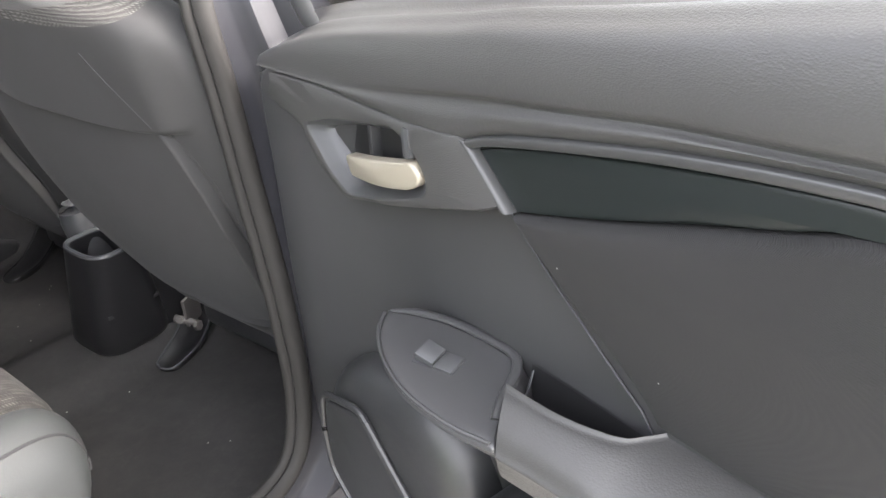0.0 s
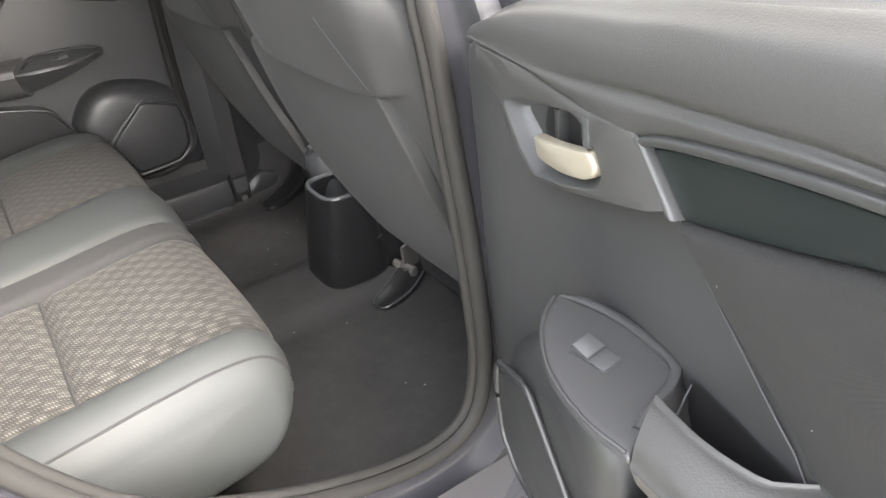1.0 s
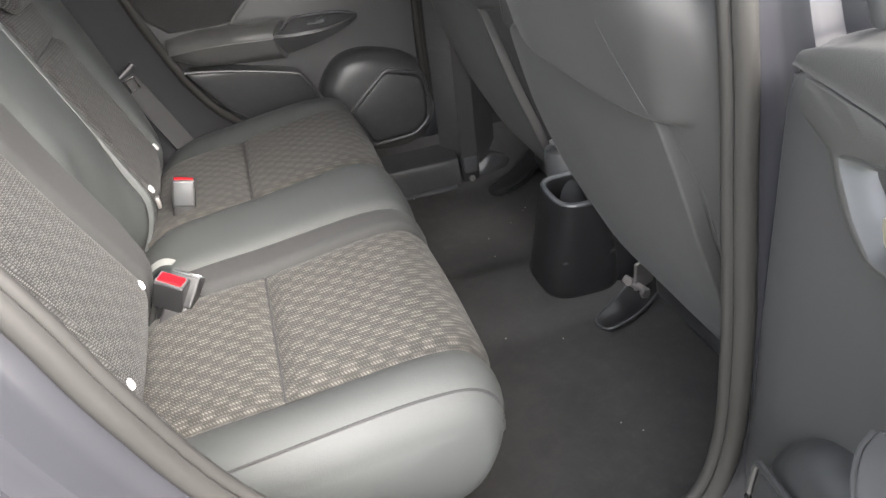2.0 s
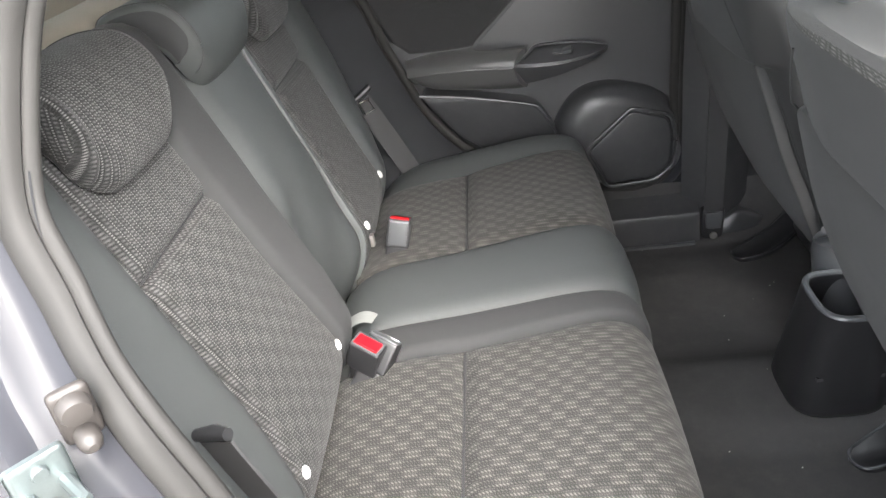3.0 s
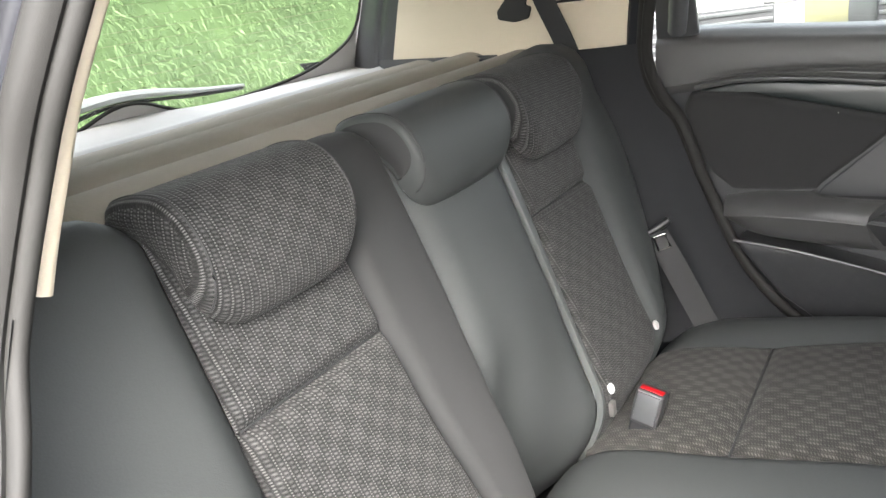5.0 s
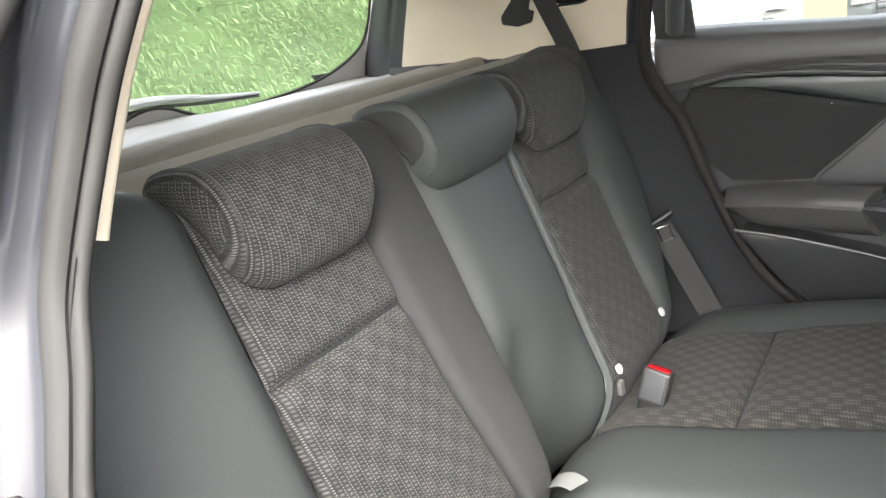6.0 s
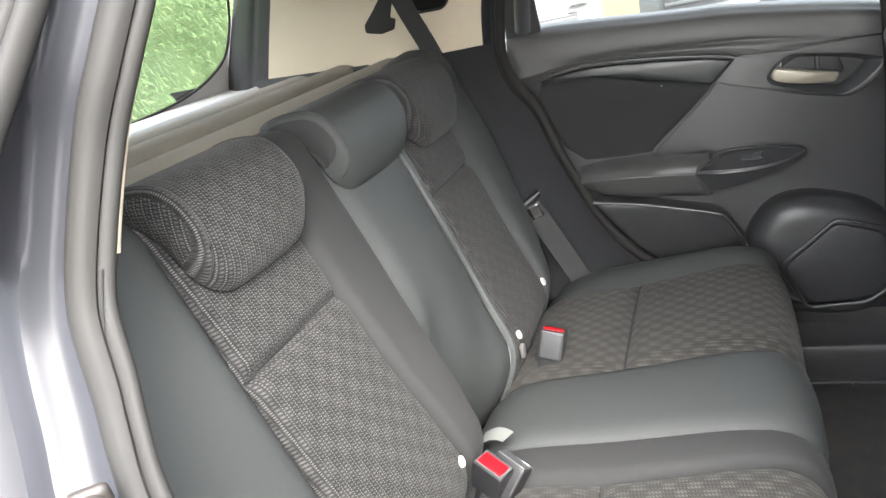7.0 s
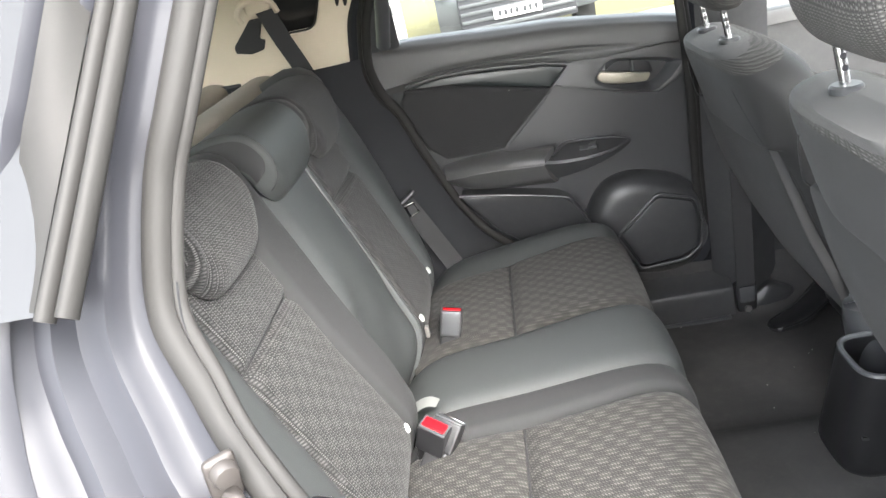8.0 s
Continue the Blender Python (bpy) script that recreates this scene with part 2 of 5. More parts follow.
def curve_at(pts, t):
    """A smooth curve through the points, t from 0 to 1."""
    pts = [Vector(p) for p in pts]
    n = len(pts) - 1
    f = min(max(t, 0.0), 1.0) * n
    i = min(int(f), n - 1)
    t = f - i
    p1, p2 = pts[i], pts[i + 1]
    p0 = pts[i - 1] if i else p1 * 2 - p2
    p3 = pts[i + 2] if i + 2 <= n else p2 * 2 - p1
    return 0.5 * ((p1 * 2) + (p2 - p0) * t + (p0 * 2 - p1 * 5 + p2 * 4 - p3) * t * t + (p1 * 3 - p0 - p2 * 3 + p3) * t ** 3)


def along(*pts):
    """A smooth function through (s, y) pairs that never overshoots them."""
    n = len(pts)
    sec = [(q[1] - p[1]) / (q[0] - p[0]) for p, q in zip(pts, pts[1:])]
    slope = [sec[0]] + [0.0 if p * q <= 0 else 2 * p * q / (p + q) for p, q in zip(sec, sec[1:])] + [sec[-1]]

    def f(s):
        if s <= pts[0][0]:
            return pts[0][1]
        for i in range(n - 1):
            (a, ya), (b, yb) = pts[i], pts[i + 1]
            if s <= b:
                h = b - a
                t = (s - a) / h
                return (1 + 2 * t) * (1 - t) ** 2 * ya + t * (1 - t) ** 2 * h * slope[i] + t * t * (3 - 2 * t) * yb + t * t * (t - 1) * h * slope[i + 1]
        return pts[-1][1]
    return f


def sheet(fn, us, vs, uv=None, close_u=False, close_v=False, bm=None):
    """A surface fn(u, v) over two rows of values; uv gives its cloth coordinates in metres."""
    bm = bm or bmesh.new()
    lay = bm.loops.layers.uv.verify()
    grid = [[bm.verts.new(fn(u, v)) for v in vs] for u in us]
    nu, nv = len(us), len(vs)
    for i in range(nu if close_u else nu - 1):
        for j in range(nv if close_v else nv - 1):
            i2, j2 = (i + 1) % nu, (j + 1) % nv
            f = bm.faces.new((grid[i][j], grid[i2][j], grid[i2][j2], grid[i][j2]))
            if uv:
                for lp, (a, b) in zip(f.loops, ((i, j), (i2, j), (i2, j2), (i, j2))):
                    lp[lay].uv = uv(us[a], vs[b])
    return bm


def steps(a, b, n):
    return [a + (b - a) * i / n for i in range(n + 1)]


def eased(n):
    """0 to 1 with closer steps at both ends."""
    return [0.5 - 0.5 * math.cos(math.pi * i / n) for i in range(n + 1)]


def rounded(pts, r, n=5):
    """A closed outline with its corners rounded."""
    out = []
    k = len(pts)
    for i in range(k):
        p, a, b = Vector(pts[i]), Vector(pts[i - 1]), Vector(pts[(i + 1) % k])
        rr = r[i] if isinstance(r, (list, tuple)) else r
        da, db = (a - p), (b - p)
        la = min(rr, da.length * 0.48)
        lb = min(rr, db.length * 0.48)
        p0, p1 = p + da.normalized() * la, p + db.normalized() * lb
        for j in range(n + 1):
            t = j / n
            out.append(p0 * (1 - t) ** 2 + p * 2 * t * (1 - t) + p1 * t * t)
    return out


def dense(pts, most=0.02):
    out = []
    for i, p in enumerate(pts):
        q = pts[(i + 1) % len(pts)]
        n = max(1, int((q - p).length / most))
        out += [p.lerp(q, j / n) for j in range(n)]
    return out


def pillow(outline, place, puff=0.005, skirt=0.01, edge=0.008, uv=None, bm=None, most=0.02, rings=6):
    """A padded panel: an outline in two dimensions, filled, with softened edges. place(u, v, h) lays it into the room."""
    bm = bm or bmesh.new()
    lay = bm.loops.layers.uv.verify()
    pts = dense([Vector((p[0], p[1])) for p in outline], most)
    c = sum(pts, Vector((0, 0))) / len(pts)
    levels = [(0.0, -skirt), (0.0, -edge)]
    levels += [(edge * (1 - math.cos(a)) * 1.0, -edge + edge * math.sin(a)) for a in (0.4, 0.8, 1.2, 1.57)]
    full = []
    for ins, h in levels:
        full.append(([(p + (c - p).normalized() * min(ins, (c - p).length * 0.8)) for p in pts], h))
    start = full[-1][0]
    for k in range(1, rings):
        t = k / rings
        full.append(([p.lerp(c, t) for p in start], puff * (1 - (1 - t) ** 2)))
    loops = [[(bm.verts.new(place(p.x, p.y, h)), p) for p in ring] for ring, h in full]
    n = len(pts)

    def face(items):
        f = bm.faces.new([v for v, _ in items])
        for lp, (_, p) in zip(f.loops, items):
            lp[lay].uv = uv(p.x, p.y) if uv else (p.x, p.y)

    for a, b in zip(loops, loops[1:]):
        for i in range(n):
            j = (i + 1) % n
            face((a[i], a[j], b[j], b[i]))
    mid = (bm.verts.new(place(c.x, c.y, puff)), c)
    for i in range(n):
        face((loops[-1][i], loops[-1][(i + 1) % n], mid))
    return bm


def tube(path, r, n=8, bm=None, flat=1.0, caps=True, up=Vector((0, 0, 1))):
    """A round or flattened bar along a line of points. r may be a number or one for each point."""
    bm = bm or bmesh.new()
    pts = [Vector(p) for p in path]
    rings = []
    for i, p in enumerate(pts):
        d = (pts[min(i + 1, len(pts) - 1)] - pts[max(i - 1, 0)]).normalized()
        side = d.cross(up)
        side = side.normalized() if side.length > 1e-4 else Vector((1, 0, 0))
        top = side.cross(d).normalized()
        rr = r[i] if isinstance(r, (list, tuple)) else r
        rings.append([bm.verts.new(p + (side * math.cos(a) * rr + top * math.sin(a) * rr * flat)) for a in [2 * math.pi * k / n for k in range(n)]])
    for a, b in zip(rings, rings[1:]):
        for k in range(n):
            bm.faces.new((a[k], a[(k + 1) % n], b[(k + 1) % n], b[k]))
    if caps:
        bm.faces.new(rings[0])
        bm.faces.new(rings[-1])
    return bm


def block(lo, hi, bevel=0.004, bm=None, turn=None, seg=2):
    """A box with rounded edges between two corners, turned by a matrix if one is given."""
    tmp = bmesh.new()
    bmesh.ops.create_cube(tmp, size=1.0)
    lo, hi = Vector(lo), Vector(hi)
    for v in tmp.verts:
        v.co = Vector((lerp(lo.x, hi.x, v.co.x + 0.5), lerp(lo.y, hi.y, v.co.y + 0.5), lerp(lo.z, hi.z, v.co.z + 0.5)))
    if bevel:
        bmesh.ops.bevel(tmp, geom=list(tmp.edges), offset=bevel, segments=seg, profile=0.6, affect="EDGES")
    if turn is not None:
        bmesh.ops.transform(tmp, matrix=turn, verts=tmp.verts)
    if bm is None:
        return tmp
    me = bpy.data.meshes.new("tmp")
    tmp.to_mesh(me)
    tmp.free()
    bm.from_mesh(me)
    bpy.data.meshes.remove(me)
    return bm


def ribbon(path, across, width, thick, bm=None):
    """A flat strap along a line of points, lying across the given direction."""
    bm = bm or bmesh.new()
    pts = [Vector(p) for p in path]
    rings = []
    for i, p in enumerate(pts):
        d = (pts[min(i + 1, len(pts) - 1)] - pts[max(i - 1, 0)]).normalized()
        side = across[i] if isinstance(across, list) else across
        side = Vector(side).normalized()
        nrm = d.cross(side).normalized()
        w, h = side * width / 2, nrm * thick / 2
        rings.append([bm.verts.new(p + q) for q in (w + h, -w + h, -w - h, w - h)])
    for a, b in zip(rings, rings[1:]):
        for k in range(4):
            bm.faces.new((a[k], a[(k + 1) % 4], b[(k + 1) % 4], b[k]))
    bm.faces.new(rings[0])
    bm.faces.new(rings[-1])
    return bm


def disc(centre, normal, r, thick, n=16, bm=None, dome=0.0):
    bm = bm or bmesh.new()
    nrm = Vector(normal).normalized()
    a = nrm.orthogonal().normalized()
    b = nrm.cross(a)
    c = Vector(centre)
    rings = []
    for rr, h in ((r, 0), (r, thick * 0.7), (r * 0.85, thick), (r * 0.4, thick + dome)):
        rings.append([bm.verts.new(c + (a * math.cos(t) + b * math.sin(t)) * rr + nrm * h) for t in [2 * math.pi * k / n for k in range(n)]])
    for p, q in zip(rings, rings[1:]):
        for k in range(n):
            bm.faces.new((p[k], p[(k + 1) % n], q[(k + 1) % n], q[k]))
    bm.faces.new(rings[0])
    bm.faces.new(rings[-1])
    return bm


# ---- the ground, the hedge and what is parked beyond ----
def slab(lo, hi, name, mat, label, category):
    bm = block(lo, hi, 0.0)
    return tagged(part(name, bm, mat, None), label=label, category=category, kind="structure")


ASPHALT = material("worn_asphalt", (0.20, 0.195, 0.183), 0.95, fine=180, bump=0.3, vary=0.25, large=0.7, dust=0.1)
GRASS = material("yellowed_grass_verge", (0.16, 0.145, 0.06), 0.95, fine=60, bump=0.3, vary=0.35, large=1.2)
LEAF = material("bright_hedge_green", (0.125, 0.190, 0.077), 0.75, fine=80, bump=0.05, vary=0.3, large=9)
LEAF_DARK = material("hedge_shade_green", (0.112, 0.176, 0.066), 0.8, fine=60, bump=0.2, vary=0.3, large=2)
VAN_PAINT = material("dark_grey_van_paint", (0.10, 0.105, 0.11), 0.35, metallic=0.4, fine=900, bump=0.0, coat=0.5)
WHITE_PAINT = material("white_car_paint", (0.6, 0.6, 0.59), 0.3, fine=900, bump=0.0, coat=0.5, vary=0.04)
BLUE_PAINT = material("pale_blue_car_paint", (0.15, 0.40, 0.45), 0.3, fine=900, bump=0.0, coat=0.5, vary=0.04)
TYRE = material("black_tyre", (0.03, 0.03, 0.03), 0.85, fine=300, bump=0.1)
PLATE = material("white_number_plate", (0.8, 0.8, 0.76), 0.4, fine=900, bump=0.0, vary=0.03)
INK = material("black_plate_bars", (0.03, 0.03, 0.035), 0.5, fine=900, bump=0.0)

slab((-400, -400, -0.4), (400, 400, 0.0), "ground", ASPHALT, "worn grey asphalt of a car park", "ground")
verge = pillow(rounded([(-6, 8.6), (14, 8.6), (14, 30), (-6, 30)], 0.5), lambda u, v, h: (u, v, 0.03 + h), 0.02, 0.03, 0.02, most=1.5)
tagged(part("verge", verge, GRASS, None), "yellowed dry grass verge beyond the parked cars", "grass", kind="structure")

bm = bmesh.new()
rng = random.Random(5)
for i in range(34000):
    y, z = rng.uniform(-2.2, 4.6), 0.5 + 1.65 * rng.random() ** 0.9
    c = Vector((-3.05 + rng.uniform(-0.10, 0.06) + 0.05 * math.sin(y * 5) + 0.04 * math.sin(z * 9 + y * 2), y, z))
    d = Vector((rng.uniform(0.0, 0.9), rng.uniform(-0.5, 0.5), rng.uniform(-1.6, 0.5))).normalized()
    w = d.cross(Vector((1, rng.uniform(-0.4, 0.4), 0))).normalized() * rng.uniform(0.0025, 0.0055)
    ln = rng.uniform(0.025, 0.07)
    tip = d + Vector((0, 0, -0.35))
    vs = [bm.verts.new(p) for p in (c - w * 0.3, c + d * ln * 0.5 - w, c + tip * ln, c + d * ln * 0.5 + w)]
    bm.faces.new(vs)
hedge = tagged(part("hedge", block((-3.6, -2.3, 0), (-3.12, 4.7, 2.12), 0.05), LEAF_DARK, None), "dense bright green artificial hedge screen standing behind the car", "hedge")
tagged(part("foliage", bm, LEAF, hedge, kind="stuff"))


def parked_car(name, base, yaw, paint, label, wide=1.8, bonnet=1.0, dark_nose=True):
    """A parked car seen from its nose. Its own x is across, its nose looks along -y."""
    car = thing(name, (base[0], base[1], 0, 0, 0, yaw), label, "car", "parked cars")
    inv = car.matrix_basis.copy()

    def put(nm, bm, mat, parent=None, lab=""):
        bmesh.ops.transform(bm, matrix=inv, verts=bm.verts)
        return part(nm, bm, mat, parent or car, lab)

    hw = wide / 2
    prof = [(0.0, 0.35), (-0.06, 0.55), (-0.02, 0.80), (0.12, bonnet), (0.95, bonnet + 0.12), (1.65, 1.62), (3.6, 1.66), (4.2, 1.1), (4.25, 0.45), (2.0, 0.3)]
    us = [i / 40 for i in range(41)]

    def shell(u, v):
        p = curve_at([(a, b, 0) for a, b in prof], u)
        side = math.sin(v * math.pi / 2)
        lean = 1.0 - 0.14 * max(0.0, (p.y - 0.95))
        nose = 0.10 * side ** 4 * (1 if p.x < 1 else 0)
        return Vector((hw * side * lean, p.x + nose, p.y))

    put("body", sheet(shell, us, steps(-1, 1, 14)), paint)
    side_bm = bmesh.new()
    for sgn in (-1, 1):
        ring = [side_bm.verts.new(shell(u, sgn)) for u in us]
        side_bm.faces.new(ring)
    put("side_panel", side_bm, paint)
    put("windscreen", sheet(lambda u, v: Vector((v * hw * 0.86, lerp(1.02, 1.60, u), lerp(bonnet + 0.17, 1.60, u) + 0.02)), steps(0, 1, 2), steps(-1, 1, 4)), DARK_GLASS)
    grille = put("grille", block((-hw * 0.72, -0.105, 0.30), (hw * 0.72, -0.05, 0.74), 0.02), INK)
    for k in range(5):
        z = 0.34 + k * 0.085
        put("slat", block((-hw * 0.70, -0.125, z), (hw * 0.70, -0.10, z + 0.035), 0.006), VAN_PAINT if dark_nose else STEEL, grille)
    plate = put("number_plate", block((-0.26, -0.15, 0.42), (0.26, -0.127, 0.53), 0.004), PLATE)
    for k in range(7):
        x = -0.21 + k * 0.062 + (0.02 if k > 3 else 0)
        put("bar", block((x, -0.156, 0.445), (x + 0.035, -0.149, 0.505), 0.001), INK, plate)
    for sgn in (-1, 1):
        put("headlight", block((sgn * hw * 0.78 - 0.16, -0.03, 0.72), (sgn * hw * 0.78 + 0.16, 0.06, 0.88), 0.03), CHROME)
        for y in (0.85, 3.35):
            wh = put("wheel", tube([(sgn * (hw - 0.20), y, 0.33), (sgn * (hw + 0.02), y, 0.33)], 0.33, 28), TYRE)
            put("rim", disc((sgn * (hw + 0.02), y, 0.33), (sgn, 0, 0), 0.21, 0.015, 20), STEEL, wh)
    return car


parked_car("parked_van", (0.52, 7.5), 0, VAN_PAINT, "dark grey van with slatted grille and white number plate", 1.75, 1.1)
parked_car("parked_car", (-1.55, 6.9), 12, WHITE_PAINT, "white pickup with dark grille facing the car park", 1.8, 1.1)
parked_car("parked_car", (-4.2, 7.6), 8, WHITE_PAINT, "second white car beside the white pickup", 1.8, 1.0)
parked_car("parked_car", (4.6, 13.5), 0, BLUE_PAINT, "pale blue car standing on the far grass", 1.7, 0.95)

# ---- the car body round the cabin ----
car = thing("car_body", (0.3, 0, 0), "grey metallic hatchback with one rear door standing open", "car")

# the rear door opening of the camera's side; the far one is its mirror image
OPENING = [(0.03, -0.505, 1.40), (0.11, -0.49, 1.432), (0.35, -0.48, 1.45), (0.55, -0.49, 1.44), (0.63, -0.52, 1.40), (0.665, -0.60, 1.25),
    (0.685, -0.655, 1.10), (0.69, -0.68, 0.90), (0.69, -0.70, 0.72), (0.688, -0.70, 0.57), (0.65, -0.70, 0.48), (0.55, -0.70, 0.462),
    (0.385, -0.70, 0.51), (0.22, -0.70, 0.605), (0.125, -0.70, 0.73), (0.065, -0.70, 0.87), (0.03, -0.69, 0.96), (0.0, -0.675, 1.02),
    (-0.03, -0.645, 1.065), (-0.05, -0.615, 1.115), (-0.055, -0.588, 1.17), (-0.037, -0.558, 1.25), (-0.012, -0.542, 1.305)]


def opening_at(t):
    """A point of the opening's edge; t runs once round from 0 to 1."""
    return curve_at(OPENING + OPENING[:1], t % 1.0)


def outward(t):
    """The direction in the plane of the side that leads away from the opening."""
    a, b = opening_at(t - 0.006), opening_at(t + 0.006)
    d = b - a
    return Vector((d.z, 0, -d.x)).normalized() * -1


def flip(p, side):
    """The same place on the other side of the car; the far opening reaches a little further back below the belt line."""
    if side < 0:
        return Vector(p)
    up = min(1.0, max(0.0, (p.z - 0.88) / 0.34))
    up = up * up * (3 - 2 * up)
    back = min(1.0, max(0.0, (0.45 - p.x) / 0.3))
    return Vector((p.x - back * lerp(0.036, -0.004, up), lerp(0.0, 0.036, up) - p.y, p.z))


ts = steps(0, 1, 150)[:-1]
JAMB = [(0.0, -0.012), (0.010, 0.0), (0.024, 0.003), (0.036, 0.005), (0.045, 0.012), (0.053, 0.029), (0.060, 0.038), (0.070, 0.039), (0.082, 0.037), (0.094, 0.041), (0.103, 0.060), (0.111, 0.072), (0.120, 0.074), (0.131, 0.072), (0.142, 0.084), (0.15, 0.098), (0.16, 0.106)]
for side in (-1, 1):
    def tuck(z, side=side):
        """How far the seal and jamb draw back from the opening's edge above the wheel arch."""
        f = min(1.0, max(0.0, (z - 1.085) / 0.07))
        return 0.013 * f * f * (3 - 2 * f) if side < 0 else 0.0

    def jamb(t, k, side=side):
        p, o = opening_at(t), outward(t)
        f = k * (len(JAMB) - 1)
        i = min(int(f), len(JAMB) - 2)
        off, w = [lerp(JAMB[i][n], JAMB[i + 1][n], f - i) for n in (0, 1)]
        k = 1.0 - 0.5 * min(1.0, max(0.0, (p.z - 1.0) / 0.2))
        return flip(p + o * (off * (0.4 + 0.6 * k) + tuck(p.z)) - Vector((0, w * k, 0)), side)

    part("door_jamb", sheet(jamb, ts, [i / (len(JAMB) - 1) for i in range(len(JAMB))], close_u=True), PAINT, car, "grey painted door jamb")
    seal = bmesh.new()

    def bulb(t, a, side=side):
        p, o = opening_at(t), outward(t)
        return flip(p + o * (0.004 + tuck(p.z) + 0.013 * math.cos(a)) + Vector((0, -0.003 - 0.011 * math.sin(a), 0)), side)

    def lip(t, a, side=side):
        p, o = opening_at(t), outward(t)
        return flip(p + o * (-0.006 + tuck(p.z) + 0.011 * math.cos(a)) + Vector((0, 0.008 - 0.008 * math.sin(a), 0)), side)

    sheet(bulb, ts, [2 * math.pi * k / 10 for k in range(10)], close_u=True, close_v=True, bm=seal)
    part("door_seal", seal, RUBBER, car, "dark rubber door seal")
    part("seal_lip", sheet(lip, ts, [2 * math.pi * k / 12 for k in range(12)], close_u=True, close_v=True), RUBBER, car, sharp=80)
    if side < 0:
        part("pillar_edge", tube([opening_at(t) + outward(t) * 0.018 + Vector((0, 0.028, 0)) for t in steps(0.872, 1.03, 30)], 0.0085, 10), BEIGE, car, "cream edge of the rear pillar trim", sharp=80)

# outer skin behind the opening, rear quarter glass and its moulding, camera's side first
for sgn in (-1, 1):
    def skin(x0, z0, x1, z1, y0, y1):
        return sheet(lambda u, v: Vector((lerp(x0(v), x1, u), sgn * lerp(y0, y1, v) - sgn * 0.004 * math.sin(u * 3), lerp(z0, z1, v))), steps(0, 1, 6), steps(0, 1, 6))

    def quarter(t, v):
        p, o = opening_at(t), outward(t)
        k = 1.0 - 0.5 * min(1.0, max(0.0, (p.z - 1.0) / 0.2))
        a = p + o * 0.16 * (0.4 + 0.6 * k) - Vector((0, 0.106 * k, 0))
        z = lerp(a.z, min(1.19, max(0.35, lerp(0.4, 1.19, (a.z - 0.45) / 0.70))), min(1.0, v * 3))
        y = along((0.3, -0.79), (0.7, -0.812), (0.95, -0.80), (1.10, -0.755), (1.16, -0.715), (1.19, -0.685))(z)
        e = Vector((lerp(a.x, -1.0, v), lerp(a.y, y, min(1.0, v * 5) ** 0.7), z))
        return flip(e, sgn)

    part("quarter_panel", sheet(quarter, steps(11.5 / 23, 20.4 / 23, 40), [k ** 1.6 for k in steps(0, 1, 24)]), PAINT, car, "grey painted rear quarter panel")
    def pillar_skin(t, v):
        p, o = opening_at(t), outward(t)
        k = 1.0 - 0.5 * min(1.0, max(0.0, (p.z - 1.0) / 0.2))
        a = p + o * 0.158 * (0.4 + 0.6 * k) - Vector((0, 0.103 * k, 0))
        w = (a.z - 1.2) / 0.25
        g = Vector((lerp(-0.128, -0.045, w), -lerp(0.675, 0.512, w) - 0.003, a.z))
        return flip(a.lerp(g, v) - Vector((0, 0.006 * math.sin(v * math.pi), 0)), sgn)

    part("pillar_cover", sheet(pillar_skin, steps(20.2 / 23, 23.8 / 23, 20), steps(0, 1, 6)), RUBBER, car, "black cover between door and quarter window")
    part("quarter_glass", skin(lambda v: lerp(-0.128, -0.045, v), 1.20, -0.62, 1.45, *((0.675, 0.512) if sgn < 0 else (0.70, 0.60))), DARK_GLASS, car, "rear quarter window reflecting the sky")
    for off, wide in ((0.0, 0.0105), (-0.0185, 0.0095)):
        line = [(-0.100 + off, sgn * 0.680, 1.196), (-0.066 + off, sgn * 0.609, 1.30), (-0.034 + off, sgn * 0.541, 1.40), (-0.02 + off, sgn * 0.511, 1.445)]
        part("window_moulding", tube([curve_at(line, t) for t in steps(0, 1, 14)], wide, 14, flat=0.7, up=Vector((1, 0, 0.3))), RUBBER, car, "black window moulding")
    part("roof_rail", tube([(-0.7, sgn * 0.50, 1.49), (0.0, sgn * 0.52, 1.50), (0.6, sgn * 0.53, 1.49), (1.2, sgn * 0.55, 1.40), (1.75, sgn * 0.62, 1.06)], 0.035, 10), PAINT, car)
    part("rocker", sheet(lambda u, v: Vector((lerp(-0.1, 1.7, u), sgn * (0.74 + 0.07 * math.sin(v * 1.5)), lerp(0.42, 0.2, v))), steps(0, 1, 4), steps(0, 1, 5)), PAINT, car)

part("roof", sheet(lambda u, v: Vector((lerp(-0.72, 1.15, u), v * 0.52, 1.51 + 0.03 * math.cos(v * 1.4) - 0.05 * abs(u - 0.45))), steps(0, 1, 10), steps(-1, 1, 10)), PAINT, car)
part("headliner", sheet(lambda u, v: Vector((lerp(-0.66, 1.1, u), v * 0.50, 1.465 + 0.025 * math.cos(v * 1.4) - 0.05 * abs(u - 0.45))), steps(0, 1, 10), steps(-1, 1, 10)), HEADLINER, car, "pale cloth headliner")


# cabin floor with a low tunnel, carpeted
def floor_z(x, y):
    hump = 0.035 * math.exp(-((y - 0.035) / 0.118) ** 6)
    rise = 0.14 * max(0.0, (abs(y) - 0.60) / 0.09) ** 2 if abs(y) > 0.60 else 0
    return 0.325 + hump + rise + 0.004 * noise.noise((x * 7, y * 7, 0))


def pillar_y(z):
    return 0.623 - 0.35 * (z - 1.229)


